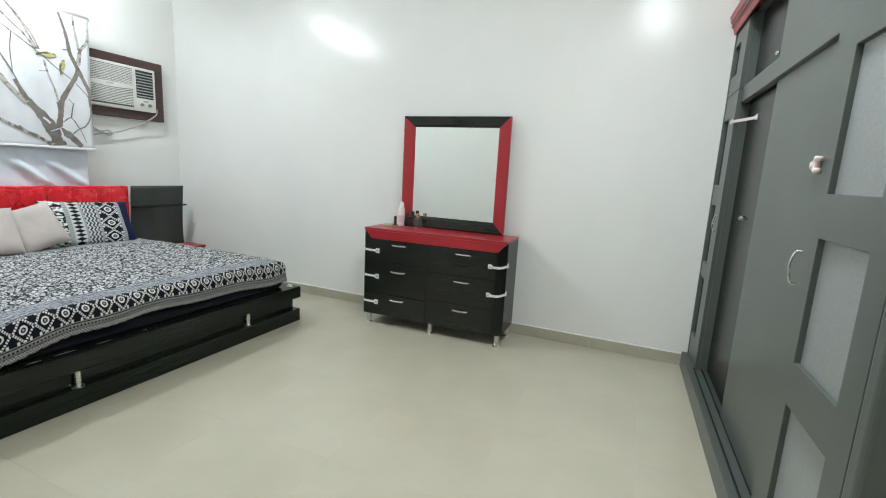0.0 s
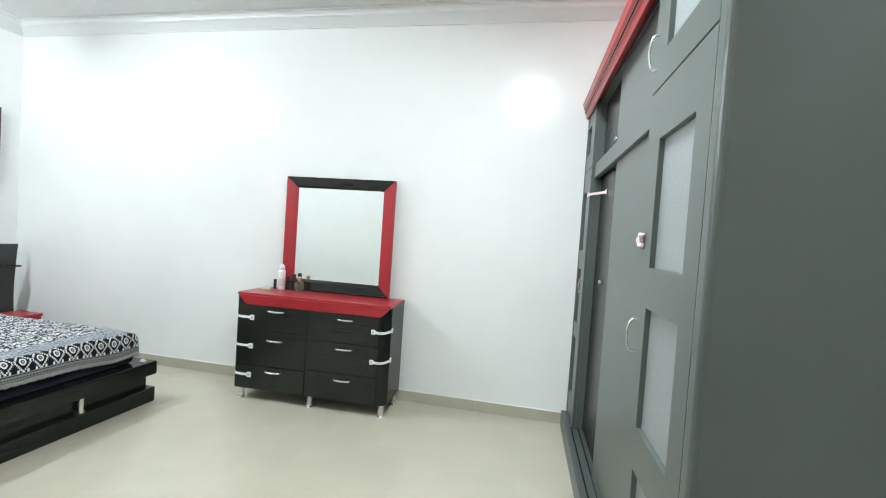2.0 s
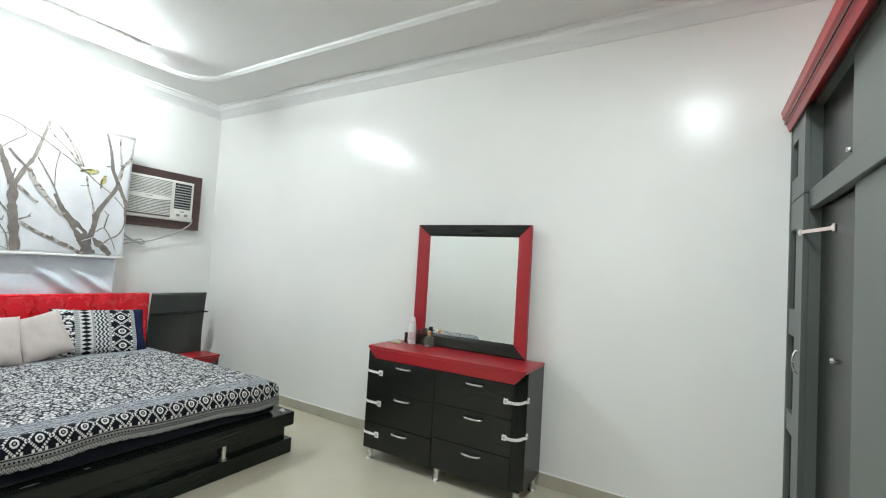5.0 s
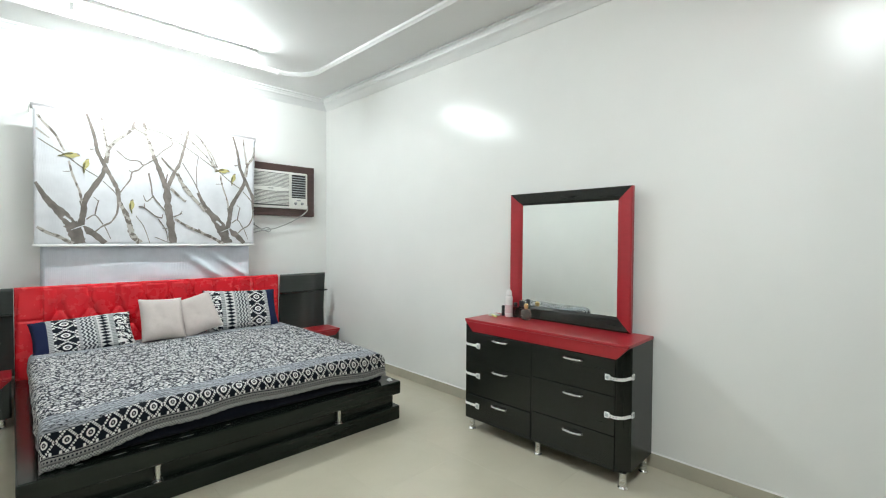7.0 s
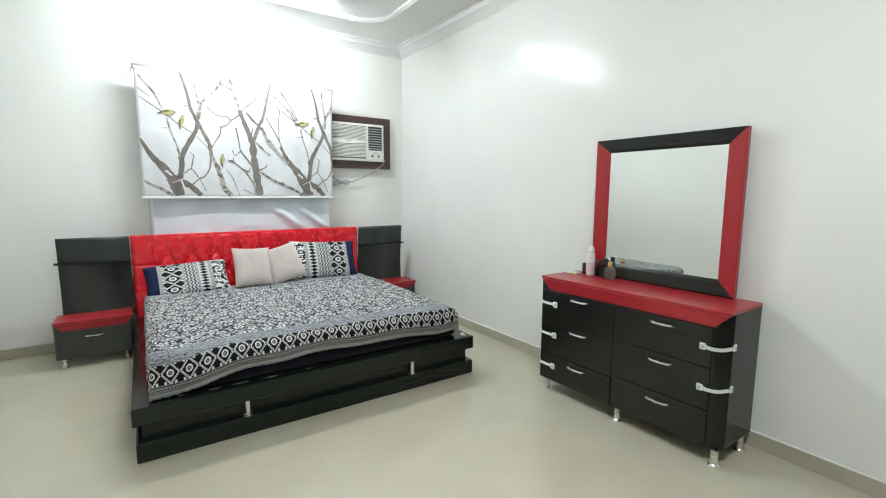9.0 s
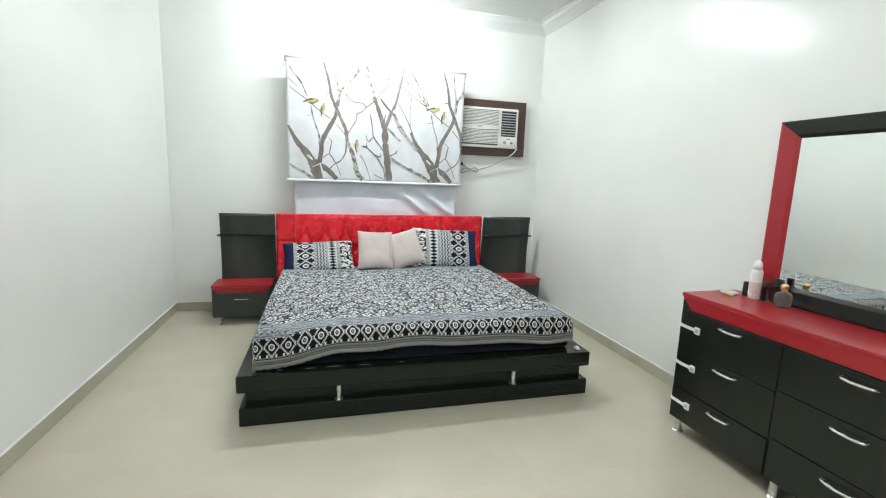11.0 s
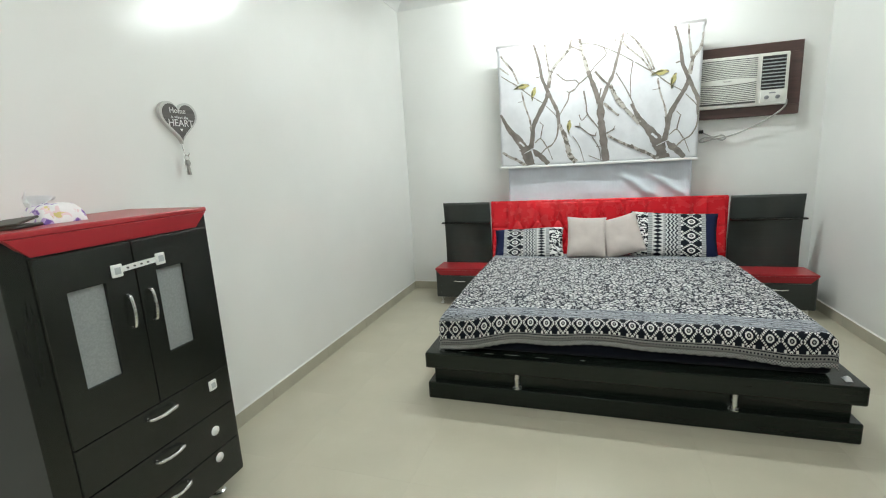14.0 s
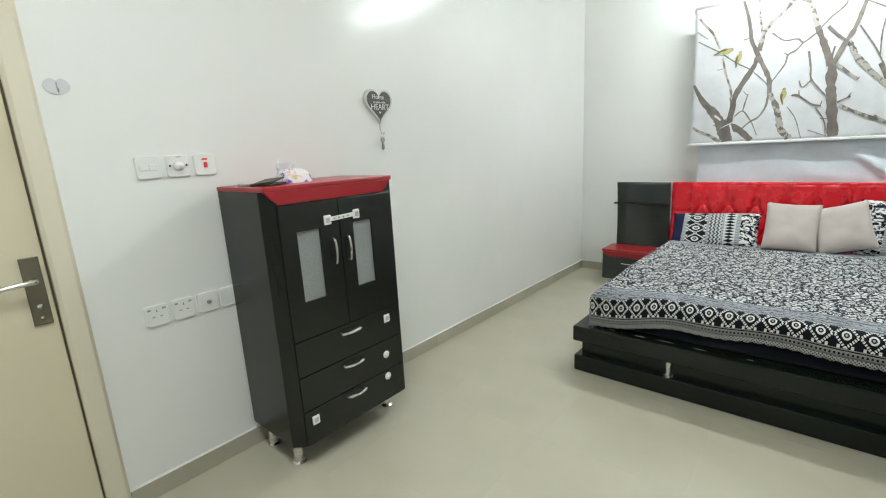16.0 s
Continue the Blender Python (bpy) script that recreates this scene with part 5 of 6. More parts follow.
part("bottle", B(-1.508, -1.470, 5.644, 5.668, Z, Z + 0.085, bevel=0.005), clear("amber_glass", (0.22, 0.19, 0.16)), s, "dark glass bottle")
part("cap", B(-1.503, -1.475, 5.647, 5.665, Z + 0.0855, Z + 0.125, bevel=0.004), DARKPL, s, "black cap")
solo("compact_case", smooth(lathe([(0.040, 0), (0.042, 0.003), (0.042, 0.007), (0.036, 0.010)], 26, (-1.690, 5.600, Z))), Mat("pale_grey_plastic", (0.55, 0.56, 0.52), 0.35).m, (-1.690, 5.600, Z), "small flat pale round compact on the dresser", "compact")
bm = B(-0.035, 0.035, -0.006, 0.006, 0, 0.012, bevel=0.003)
bmesh.ops.transform(bm, matrix=pose(-1.655, 5.560, Z, 0, 0, -20), verts=bm.verts[:])
solo("makeup_pencil", bm, GOLDCARD, (-1.655, 5.56, Z), "pale yellow cosmetic tube lying on the dresser", "cosmetic tube")

# ---------------------------------------------------------------- wardrobe
WF, WB, WY0, WY1 = 0.633, XE - 0.030, 3.558, 5.784
wr = thing("wardrobe", (0.93, 4.65, 0), "tall dark grey wardrobe with frosted panes and a red cornice", "wardrobe")
wr.rotation_euler.z = 0.025  # it stands square to the wall behind the dresser
NE, FE, WT = 4.140, 5.455, 2.185
part("end_panel", B(WF - 0.004, WB, WY0, WY0 + 0.058, 0.0, WT, bevel=0.016, seg=4), GREY, wr, "plain dark grey end panel")
part("end_panel", B(WF - 0.004, WB, WY1 - 0.022, WY1, 0.0, WT, bevel=0.003), GREY, wr)
part("back_panel", B(WB - 0.02, WB - 0.001, WY0 + 0.036, WY1 - 0.023, 0.1, WT - 0.003, bevel=0), GREY, wr)
part("top_panel", B(WF + 0.03, WB - 0.021, WY0 + 0.036, WY1 - 0.023, WT - 0.026, WT - 0.004, bevel=0), GREY, wr)
part("plinth", B(0.592, WB - 0.021, WY0 + 0.036, WY1 - 0.023, 0.0, 0.108, bevel=0.004), GREY, wr, "dark grey plinth that stands proud")
for z in (0.109,):
    for x in (0.625, 0.668):
        part("slide_rail", B(x, x + 0.006, NE, FE, z, z + 0.010, bevel=0.001), BLACK_Y, wr, "sliding door rail")
for y in (NE - 0.020, FE):
    part("divider", B(WF + 0.022, WB - 0.021, y, y + 0.020, 0.109, WT - 0.027, bevel=0), GREY, wr)
part("middle_rail", B(WF + 0.018, WF + 0.05, NE + 0.001, FE - 0.001, 1.690, 1.776, bevel=0.003), GREY, wr, "rail between the lower and upper doors")
part("middle_shelf", B(WF + 0.051, WB - 0.021, NE + 0.001, FE - 0.001, 1.72, 1.745, bevel=0), GREY, wr)


def pierced(axis, d0, d1, us, vs):
    """A slab with rectangular openings: every second cell of the middle column is left out."""
    bm = bmesh.new()
    pts = {}

    def at(i, j, k):
        if (i, j, k) not in pts:
            c = [us[i], vs[j]]
            c.insert(axis, (d0, d1)[k])
            pts[i, j, k] = bm.verts.new(c)
        return pts[i, j, k]
    solid = {(i, j) for i in range(len(us) - 1) for j in range(len(vs) - 1) if not (i == 1 and j % 2 == 1)}
    for i, j in solid:
        for k in (0, 1):
            bm.faces.new([at(i, j, k), at(i + 1, j, k), at(i + 1, j + 1, k), at(i, j + 1, k)])
        for di, dj, a, b in ((-1, 0, (0, 0), (0, 1)), (1, 0, (1, 0), (1, 1)), (0, -1, (0, 0), (1, 0)), (0, 1, (0, 1), (1, 1))):
            if (i + di, j + dj) not in solid:
                p, q = (i + a[0], j + a[1]), (i + b[0], j + b[1])
                bm.faces.new([at(*p, 0), at(*q, 0), at(*q, 1), at(*p, 1)])
    bmesh.ops.recalc_face_normals(bm, faces=bm.faces[:])
    sharp = [e for e in bm.edges if len(e.link_faces) == 2 and e.calc_face_angle() > 1]
    bmesh.ops.bevel(bm, geom=sharp, offset=0.0018, segments=2, affect="EDGES", profile=0.5)
    return bm


def framed_door(name, y0, y1, z0, z1, panes, py0, py1, pane_mat):
    """A swing door with real openings and panes set back in them."""
    x0, x1 = WF, WF + 0.022
    zs = sorted(panes)
    bm = pierced(0, x0, x1, [y0, py0, py1, y1], [z0] + [z for p in zs for z in p] + [z1])
    d = part(name, bm, GREY, wr, "dark grey framed door with glass panes")
    for a, b in zs:
        part("pane", B(x1 - 0.006, x1 - 0.002, py0 + 0.0005, py1 - 0.0005, a + 0.0005, b - 0.0005, bevel=0), pane_mat, d, "frosted glass pane")
    return d


LOWP = ((0.235, 0.595), (0.725, 1.095), (1.219, 1.610))
near = framed_door("swing_door", WY0 + 0.060, NE - 0.002, 0.112, 1.775, LOWP, 3.715, 4.005, FROST)
nearu = framed_door("swing_door", WY0 + 0.060, NE - 0.002, 1.780, WT - 0.004, ((1.888, 2.100),), 3.715, 4.005, FROST)
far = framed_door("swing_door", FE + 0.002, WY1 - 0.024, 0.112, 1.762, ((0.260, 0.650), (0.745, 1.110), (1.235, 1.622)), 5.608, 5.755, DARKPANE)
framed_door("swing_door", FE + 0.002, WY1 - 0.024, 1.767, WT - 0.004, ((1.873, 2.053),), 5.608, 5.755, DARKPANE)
part("handle", bow_handle((WF, 4.100, 0.942), (WF, 4.100, 1.045), (-1, 0, 0), 0.0036, 0.024), CHROME, near, "bowed chrome handle")
part("handle", bow_handle((WF, 4.100, 1.848), (WF, 4.100, 1.960), (-1, 0, 0), 0.0036, 0.024), CHROME, nearu, "bowed chrome handle")
part("handle", bow_handle((WF, 5.480, 0.962), (WF, 5.480, 1.060), (-1, 0, 0), 0.0045, 0.02), CHROME, far, "bowed chrome handle")
part("sliding_door", B(WF + 0.036, WF + 0.054, NE + 0.003, 4.86, 0.120, 1.689, bevel=0.002), GREY, wr, "plain dark grey sliding door")
# the rear doors, lower and upper, take black to paint the shade they stand in
part("sliding_door", B(WF + 0.062, WF + 0.080, 4.80, FE - 0.003, 0.120, 1.689, bevel=0.002), BLACK, wr, "sliding door set further back, its shade painted black")
part("upper_door", B(WF + 0.036, WF + 0.054, NE + 0.003, 4.90, 1.774, WT - 0.028, bevel=0.002), GREY, wr, "plain dark grey upper sliding door")
part("upper_door", B(WF + 0.062, WF + 0.080, 4.84, FE - 0.003, 1.774, WT - 0.028, bevel=0.002), BLACK, wr)
for y, z in ((5.00, 1.835), (5.16, 1.072)):
    part("door_knob", smooth(cyl(bmesh.new(), (WF + 0.062, y, z), (WF + 0.042, y, z), 0.011, 0.009)), CHROME, wr, "small chrome knob")
# red cornice: three steps
CR = [(WF + k, z) for k, z in ((-0.006, 2.138), (-0.014, 2.138), (-0.020, 2.158), (-0.022, 2.172), (-0.030, 2.178), (-0.032, 2.198), (-0.042, 2.206), (-0.046, 2.228), (-0.050, 2.240), (0.035, 2.242), (0.035, 2.187), (-0.006, 2.187))]
part("cornice", prism(CR, 1, WY0 - 0.03, WY1, 0.0), RED_Y, wr, "stepped red lacquered cornice")
part("cornice_inlay", B(WF - 0.0345, WF - 0.030, WY0 - 0.029, WY1 - 0.001, 2.1795, 2.1880, bevel=0.0), BLACK_Y, wr, "black line in the red cornice")
part("top_board", B(WF + 0.036, WB, WY0 - 0.03, WY1, 2.187, 2.215, bevel=0.003), RED_Y, wr, "red top board")
# child locks on the wardrobe
st = part("safety_strap", strap_band([(WF - 0.002, 5.490, 1.590), (WF + 0.004, 5.43, 1.588), (WF + 0.044, 5.30, 1.585), (WF + 0.059, 5.23, 1.584)], 1, 0.015, 0.0018), PINK, wr, "pale pink child safety strap")
for q, n, al in (((WF - 0.001, 5.492, 1.590), (-1, 0, 0), (0, 1, 0)), ((WF + 0.060, 5.22, 1.584), (-1, 0, 0), (0, 1, 0))):
    p1, p2 = pad(q, n, al, 0.026)
    part("clip", p1, PINK, st)
    part("button", p2, PLASTIC, st)
lock = part("door_guard", B(WF - 0.016, WF, 4.084, 4.112, 1.282, 1.320, bevel=0.006, seg=3), PINK, near, "pale pink plastic door guard")
for z in (1.284, 1.318):
    part("guard_lobe", smooth(cyl(bmesh.new(), (WF - 0.017, 4.086, z), (WF, 4.088, z), 0.009)), PINK, near)
part("guard_lobe", smooth(cyl(bmesh.new(), (WF - 0.015, 4.118, 1.30), (WF, 4.118, 1.30), 0.012)), PINK, near)

# ---------------------------------------------------------------- tall cabinet by the south wall
KX0, KX1, KF, KB, KT, KZ = -1.288, -0.655, 2.590, 2.205, 1.222, 0.130
cab = thing("cabinet", (-0.97, 2.39, 0), "tall black cabinet with a red top, glazed doors and drawers", "cabinet")
part("body", prism([(KX0 + 0.001, KB), (KX0 + 0.001, KF - 0.014), (KX0 + 0.008, KF - 0.007), (KX1 - 0.045, KF - 0.007), (KX1 - 0.003, KF - 0.050), (KX1 - 0.003, KB)], 2, KZ, KT - 0.018, 0.002), BLACK, cab, "black laminate carcass with canted corners")
red_top(cab, KX0, KX1, KB, KF, KT, 1, "x", 0.052)


def cabinet_door(x0, x1, px0, px1, hx):
    y0, y1 = KF - 0.006, KF + 0.006
    z0, z1, pz0, pz1 = 0.602, 1.148, 0.752, 1.040
    bm = pierced(1, y0, y1, [x0, px0, px1, x1], [z0, pz0, pz1, z1])
    d = part("door", bm, BLACK, cab, "black door with a frosted glass pane")
    part("pane", B(px0 + 0.0005, px1 - 0.0005, y0 + 0.001, y0 + 0.003, pz0 + 0.0005, pz1 - 0.0005, bevel=0), FROST, d, "frosted glass pane")
    part("handle", bow_handle((hx, y1, 0.882), (hx, y1, 0.985), (0, 1, 0), 0.0052, 0.017), CHROME, d, "bowed chrome handle")


cabinet_door(-0.968, KX1 - 0.047, -0.872, -0.768, -0.930)
cabinet_door(KX0 + 0.022, -0.972, -1.142, -1.040, -1.004)
for z0, z1, hz in ((0.448, 0.597, 0.5655), (0.293, 0.443, 0.411), (KZ + 0.006, 0.288, 0.265)):
    dr = part("drawer", B(KX0 + 0.022, KX1 - 0.047, KF - 0.006, KF + 0.005, z0, z1, bevel=0.0025), BLACK_X, cab, "black drawer front")
    part("handle", bow_handle((-1.018, KF + 0.004, hz), (-0.918, KF + 0.004, hz), (0, 1, 0), 0.006, 0.024), CHROME, dr, "bowed chrome handle")
for x, y in ((KX0 + 0.028, KF - 0.140), (KX1 - 0.06, KF - 0.118), (KX0 + 0.05, KB + 0.05), (KX1 - 0.06, KB + 0.05)):
    part("foot", metal_foot(x, y, KZ + 0.001, 0.021), CHROME, cab, "chrome foot")
st = part("safety_strap", strap_band([(-0.905, KF + 0.006, 1.068), (-0.97, KF + 0.008, 1.071), (-1.06, KF + 0.006, 1.074)], -1, 0.018), PLASTIC, cab, "white plastic child safety strap")
for x, z in ((-0.945, 1.0700), (-0.968, 1.0710), (-0.991, 1.0720), (-1.014, 1.0725)):
    part("strap_hole", cyl(bmesh.new(), (x, KF + 0.007, z), (x, KF + 0.0118, z), 0.0030, n=10), RECESS, st, "dark hole")
for x, z in ((-0.910, 1.068), (-1.058, 1.074)):
    p1, p2 = pad((x, KF + 0.006, z), (0, 1, 0), (1, 0, 0), 0.034)
    part("clip", p1, PLASTIC, st)
    part("button", p2, PALEGREY, st)
for x, z in ((-1.182, 0.552), (-0.748, 0.240)):
    p1, p2 = pad((x, KF + 0.0045, z), (0, 1, 0), (1, 0, 0), 0.034)
    c1 = part("lock_clip", p1, PLASTIC, cab, "white square child lock clip")
    part("button", p2, PALEGREY, c1)
for z in (0.372, 0.258):
    part("lock_disc", smooth(cyl(bmesh.new(), (-1.162, KF + 0.004, z), (-1.162, KF + 0.008, z), 0.018)), PLASTIC, cab, "white round adhesive disc")

# things on the cabinet
Z = KT + 0.0005


def tissue(u, v):
    a, b = 2 * u - 1, 2 * v - 1
    puff = max(0, (1 - a ** 4) * (1 - b ** 4)) ** 0.4
    return (-0.885 + a * 0.062, 2.420 + b * 0.055, Z + 0.056 * puff + 0.008 * puff * noise.noise(Vector((a * 3, b * 3, 5))))


s = thing("tissue_pack", (-0.87, 2.42, Z), "purple flowered pack of tissues with one pulled up", "tissue pack")
part("pack", sheet(24, 18, tissue), PACKET, s, "printed plastic wrapping")
part("pack_base", B(-0.943, -0.827, 2.370, 2.470, Z, Z + 0.002, bevel=0), PACKET, s)
part("tissue", sheet(16, 12, lambda u, v: (-0.858 + (u - 0.5) * 0.06 * (0.6 + v) + 0.012 * math.sin(u * 9 + v * 3), 2.405 + 0.014 * math.sin(u * 7), Z + 0.050 + v * 0.034 * (1 - (2 * u - 1) ** 2 * 0.5)), thick=0.001), TISSUE, s, "white tissue pulled up")
s = thing("wallet", (-0.74, 2.45, Z), "worn dark leather wallet lying on the cabinet", "wallet")
bm = bmesh.new()
box(bm, -0.055, 0.055, -0.045, 0.045, 0, 0.009, 0.003)
lid = box(bmesh.new(), -0.052, 0.055, -0.042, 0.045, 0.0, 0.007, 0.003)
bmesh.ops.transform(lid, matrix=pose(0.004, 0.002, 0.013, 5, 7, 9), verts=lid.verts[:])
tmp = bpy.data.meshes.new("tmp")
lid.to_mesh(tmp)
lid.free()
bm.from_mesh(tmp)
bpy.data.meshes.remove(tmp)
bmesh.ops.transform(bm, matrix=pose(-0.755, 2.455, Z, 0, 0, 24), verts=bm.verts[:])
part("fold", bm, WALLET, s, "folded dark leather")
bm = bmesh.new()
for i in range(3):
    box(bm, -0.032 + i * 0.022, -0.010 + i * 0.022, -0.014, 0.014, 0.0, 0.006 + 0.002 * i, 0.002)
bmesh.ops.transform(bm, matrix=pose(-0.705, 2.380, Z, 0, 0, -15), verts=bm.verts[:])
solo("key_case", bm, STEEL, (-0.705, 2.38, Z), "dull metal key holder beside the wallet", "key holder")

# ---------------------------------------------------------------- heart sign, switches, sockets, hook


def heart_outline(s, n=44):
    out = []
    for i in range(n):
        a = 2 * math.pi * i / n
        out.append((s * math.sin(a) ** 3, s * (13 * math.cos(a) - 5 * math.cos(2 * a) - 2 * math.cos(3 * a) - math.cos(4 * a)) / 16))
    return out


def heart_plate(s, cx, cz, y0, y1, squash=1.0):
    return prism([(cx + x, cz + z * squash) for x, z in heart_outline(s)], 1, y0, y1)


HX, HZ = -1.602, 1.592
hs = thing("heart_sign", (HX, YS, HZ), "grey wooden heart sign with white words on the wall", "wall sign")
part("rim", heart_plate(0.099, HX, HZ, YS + 0.001, YS + 0.020, 1.02), Mat("white_rim", (0.60, 0.60, 0.58), 0.5).m, hs, "white rim")
part("face", heart_plate(0.086, HX, HZ, YS + 0.019, YS + 0.0225, 1.02), wood("grey_stained_wood", (0.10, 0.09, 0.085), 0.6, 0), hs, "grey-brown wooden face")
LETTER = Mat("white_lettering", (0.75, 0.75, 0.74), 0.6).m


def words(text, size, x, z, parent, y):
    cu = bpy.data.curves.new("words", "FONT")
    cu.body, cu.size, cu.align_x, cu.align_y, cu.extrude = text, size, "CENTER", "CENTER", 0.0006
    tmp = bpy.data.objects.new("words", cu)
    me = bpy.data.meshes.new_from_object(tmp)
    bpy.data.objects.remove(tmp)
    me.materials.clear()
    me.materials.append(LETTER)
    at = ORIGIN[parent.name]
    me.transform(Matrix.Translation(Vector((x, y, z)) - at) @ pose(0, 0, 0, 90, 0, 180))
    ob = new("lettering", me)
    ob.parent = parent
    ORIGIN[ob.name] = at
    return tagged(ob, "white painted words")


words("Home", 0.034, HX + 0.008, HZ + 0.036, hs, YS + 0.0232)
words("is where the", 0.018, HX, HZ + 0.008, hs, YS + 0.0232)
words("HEART", 0.043, HX - 0.002, HZ - 0.018, hs, YS + 0.0232)
part("small_heart", heart_plate(0.007, HX, HZ - 0.046, YS + 0.0222, YS + 0.0236), LETTER, hs, "small white heart")
part("wire_hook", smooth(pipe(spline([(HX, YS + 0.008, HZ - 0.088), (HX, YS + 0.010, HZ - 0.12), (HX - 0.004, YS + 0.014, HZ - 0.150), (HX - 0.004, YS + 0.030, HZ - 0.162), (HX - 0.006, YS + 0.040, HZ - 0.150)], 6), 0.0022, 8)), CHROME, hs, "thin metal hook")
k = thing("keys", (HX, YS, HZ - 0.2), "small bunch of metal keys hanging from the hook", "keys")
ring = smooth(pipe([(HX + 0.012 * math.cos(a), YS + 0.026, HZ - 0.172 + 0.012 * math.sin(a)) for a in [2 * math.pi * i / 20 for i in range(21)]], 0.0012, 6))
part("ring", ring, STEEL, k, "key ring")
for i, (dx, tilt) in enumerate(((-0.004, -5), (0.004, 8))):
    bm = bmesh.new()
    bmesh.ops.create_cone(bm, cap_ends=True, segments=18, radius1=0.015, radius2=0.015, depth=0.003, matrix=pose(0, 0, -0.012, 90, 0, 0))
    box(bm, -0.006, 0.006, -0.0015, 0.0015, -0.066, -0.022)
    box(bm, 0.0045, 0.008, -0.001, 0.001, -0.054, -0.046)
    bmesh.ops.transform(bm, matrix=pose(HX + dx, YS + 0.024 + 0.004 * i, HZ - 0.182, 0, tilt, 0), verts=bm.verts[:])
    part("key", bm, STEEL, k, "dull metal key")


def wall_plate(name, x, z, label, group):
    t = thing(name, (x, YS, z), label, "switch" if "switch" in name else "socket", group)
    rim = [(x + sx * (0.030 + 0.0125 * math.cos(a)), z + sz * (0.030 + 0.0125 * math.sin(a))) for sx, sz, turn in ((1, 1, 0), (-1, 1, 1), (-1, -1, 0), (1, -1, 1)) for a in ([math.pi / 2 * k / 5 for k in range(6)] if not turn else [math.pi / 2 * (1 - k / 5) for k in range(6)])]
    lo, mid, hi = [[(x + (px - x) * f, YS + d, z + (pz - z) * f) for px, pz in rim] for f, d in ((1.0, 0.0005), (1.0, 0.007), (0.93, 0.011))]
    bm = hull(lo, mid)
    top = hull(mid, hi)
    me = bpy.data.meshes.new("tmp")
    top.to_mesh(me)
    top.free()
    bm.from_mesh(me)
    bpy.data.meshes.remove(me)
    part("plate", bm, PLASTIC, t, "white plastic plate")
    return t


t = wall_plate("light_switch", -0.428, 1.316, "white double rocker light switch on the wall", "wall switches")
for dx in (-0.016, 0.016):
    part("rocker", B(-0.428 + dx - 0.015, -0.428 + dx + 0.015, YS + 0.011, YS + 0.015, 1.304, 1.328, bevel=0.002), PLASTIC, t, "white rocker")
t = wall_plate("dimmer_switch", -0.532, 1.316, "white rotary dimmer switch with a round knob", "wall switches")
part("knob", smooth(cyl(bmesh.new(), (-0.532, YS + 0.011, 1.316), (-0.532, YS + 0.026, 1.316), 0.019, 0.016)), PLASTIC, t, "round knob")
for dx in (-0.030, 0.030):
    part("screw", smooth(cyl(bmesh.new(), (-0.532 + dx, YS + 0.010, 1.318), (-0.532 + dx, YS + 0.0118, 1.318), 0.004)), DARKPL, t)
part("mark", B(-0.545, -0.528, YS + 0.0108, YS + 0.0115, 1.349, 1.352, bevel=0), GREYPL, t)
t = wall_plate("heater_switch", -0.634, 1.316, "white switch with a small glowing red rocker", "wall switches")
part("rocker", B(-0.641, -0.627, YS + 0.011, YS + 0.016, 1.304, 1.326, bevel=0.002), REDLAMP, t, "glowing red rocker")
part("mark", B(-0.645, -0.622, YS + 0.0108, YS + 0.0115, 1.335, 1.341, bevel=0), REDLAMP, t)
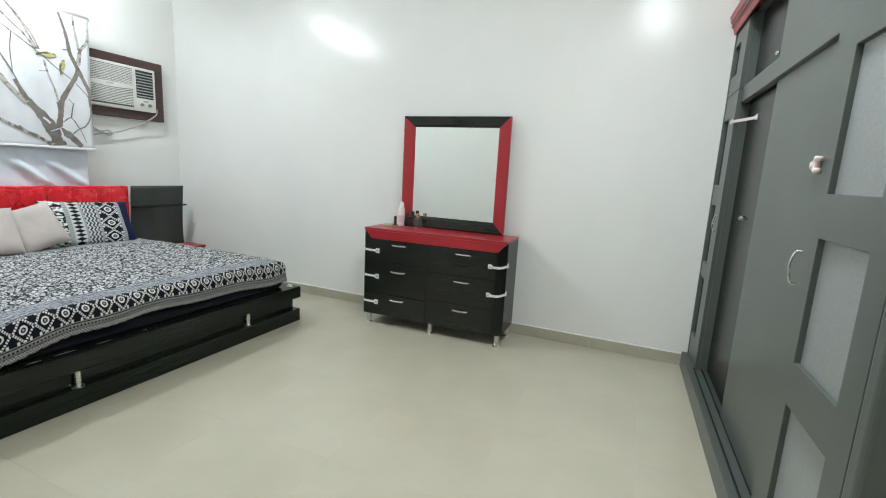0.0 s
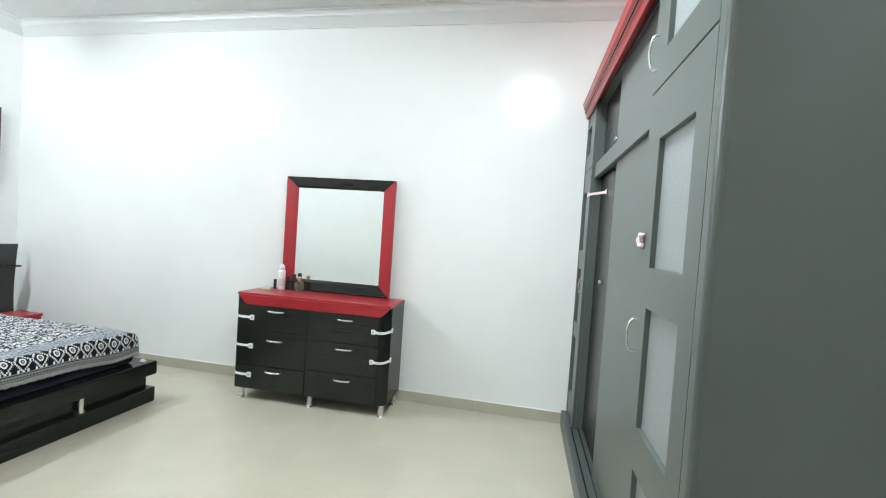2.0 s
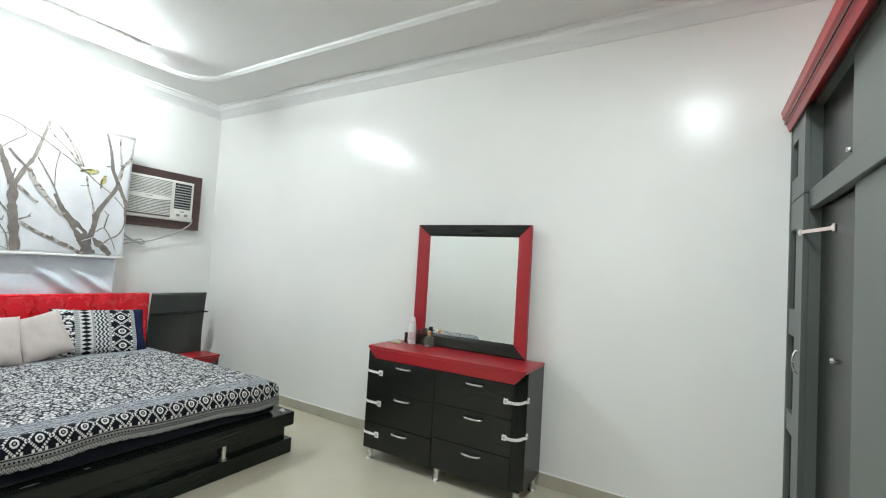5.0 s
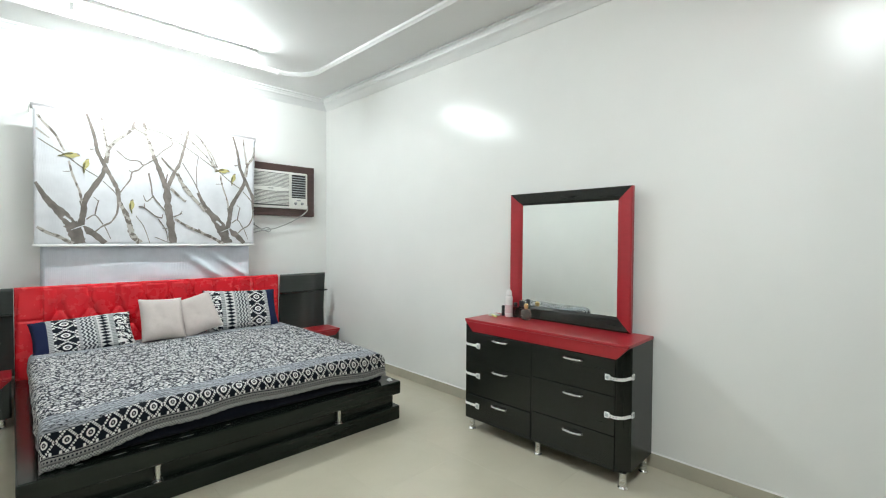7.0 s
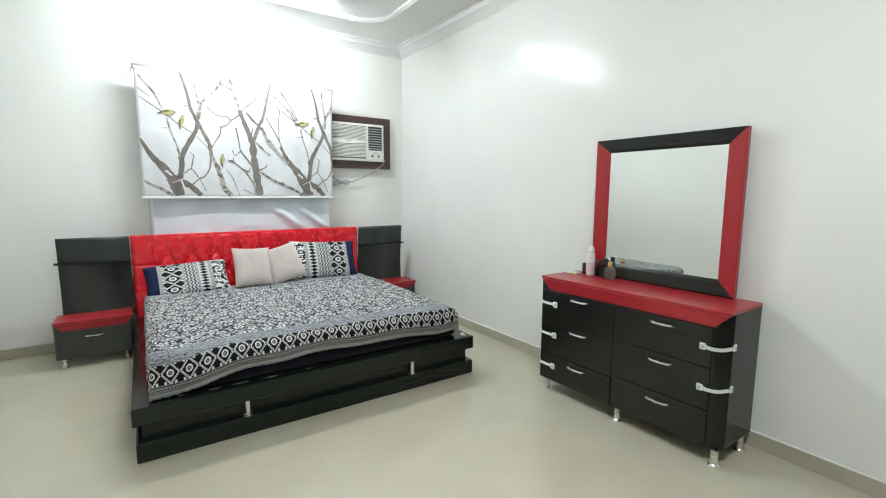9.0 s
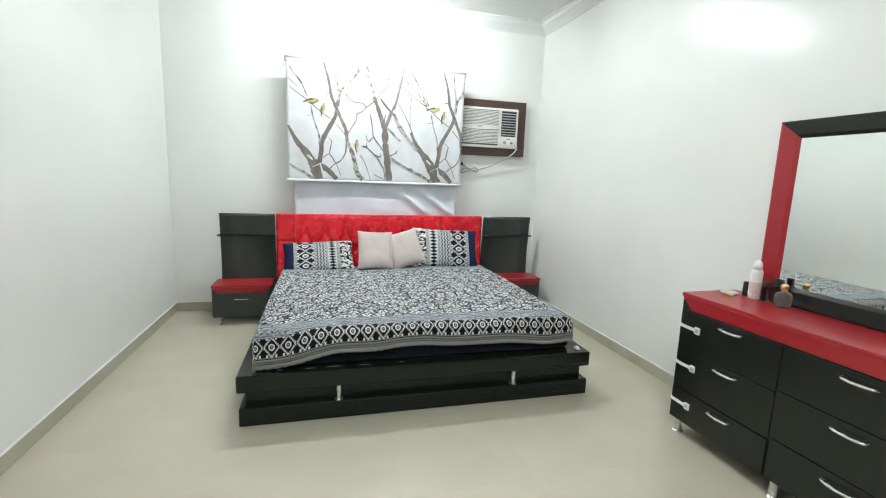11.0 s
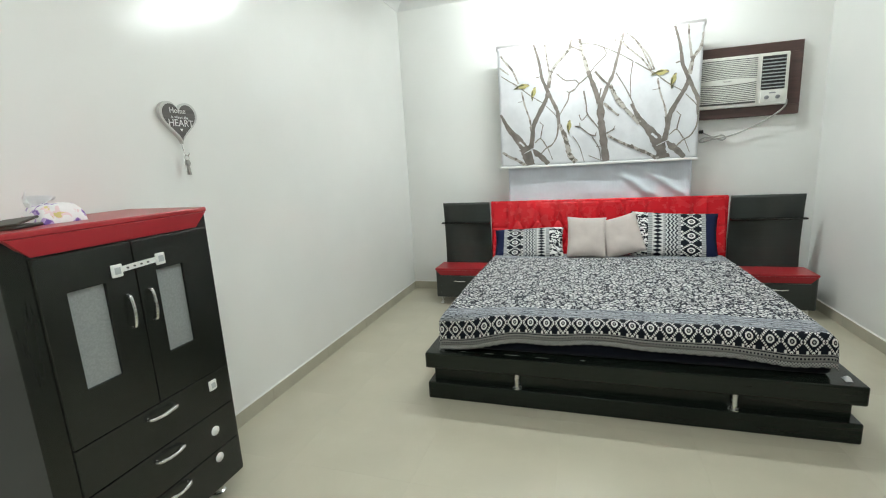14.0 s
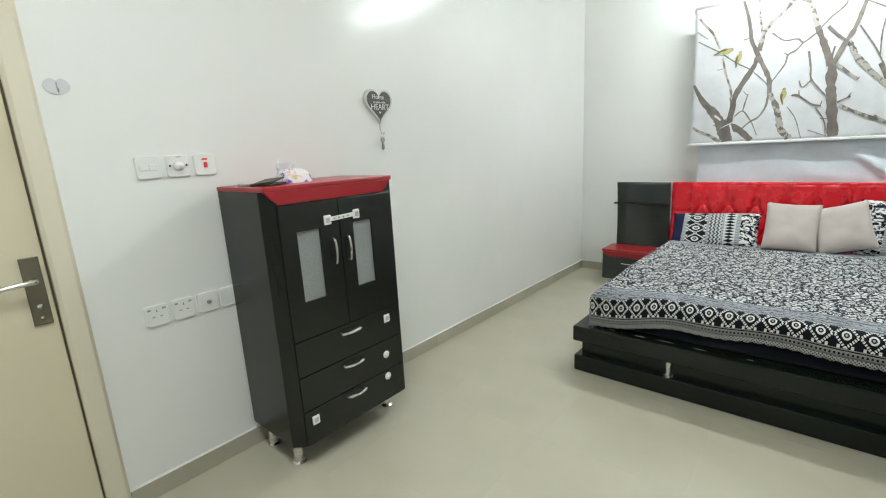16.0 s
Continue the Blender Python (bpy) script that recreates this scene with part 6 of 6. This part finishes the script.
for i, x in enumerate((-0.362, -0.459)):
    t = wall_plate("wall_socket", x, 0.747, "white wall socket with pin holes", "wall sockets")
    for dx, dz, w, h in ((0, 0.020, 0.004, 0.010), (-0.013, -0.004, 0.010, 0.004), (0.013, -0.004, 0.010, 0.004), (-0.026, 0.026, 0.012, 0.007), (0.026, 0.026, 0.012, 0.007)):
        part("pin_hole", B(x + dx - w / 2, x + dx + w / 2, YS + 0.0105, YS + 0.0114, 0.747 + dz - h / 2, 0.747 + dz + h / 2, bevel=0), GREYPL, t)
t = wall_plate("aerial_socket", -0.556, 0.747, "white aerial socket with a round connector", "wall sockets")
part("connector", smooth(cyl(bmesh.new(), (-0.556, YS + 0.011, 0.747), (-0.556, YS + 0.019, 0.747), 0.008)), STEEL, t, "metal connector")
wall_plate("blank_socket", -0.646, 0.747, "plain white blank plate on the wall", "wall sockets")
hk = thing("adhesive_hook", (-0.212, YS, 1.595), "milky two-lobed adhesive hook on the wall", "hook")
lobes = [(-0.212 + 0.036 * math.sin(a), 1.594 + 0.027 * math.cos(a) - 0.010 * max(0, math.cos(a)) * math.exp(-(math.sin(a) / 0.22) ** 2)) for a in [2 * math.pi * i / 44 for i in range(44)]]
part("pad", prism(lobes, 1, YS + 0.0005, YS + 0.003), Mat("milky_plastic", (0.66, 0.67, 0.68), 0.2).m, hk, "milky two-lobed pad")
part("wire", smooth(pipe(spline([(-0.212, YS + 0.003, 1.605), (-0.212, YS + 0.005, 1.585), (-0.212, YS + 0.014, 1.574), (-0.212, YS + 0.022, 1.584)], 5), 0.002, 8)), STEEL, hk, "small metal hook")

# ---------------------------------------------------------------- floor tiles, last
TS = 0.60
me = bpy.data.meshes.new("tile")
tb = bmesh.new()
g = 0.00015
box(tb, -TS / 2 + g, TS / 2 - g, -TS / 2 + g, TS / 2 - g, -0.010, 0.0)
for v in tb.verts:
    if v.co.z > -0.001:
        v.co.x *= 1 - 0.0002 / TS
        v.co.y *= 1 - 0.0002 / TS
tb.to_mesh(me)
tb.free()
me.materials.append(TILE)
nx, ny = int((XE + T - XW + 0.2) / TS) + 1, int((6.0 - YS + 0.2) / TS) + 1
for i in range(nx):
    for j in range(ny):
        ob = new("tile", me)
        ob.parent = floor
        ob.location = (XW - 0.12 + (i + 0.5) * TS, YS - 0.14 + (j + 0.5) * TS, 0)
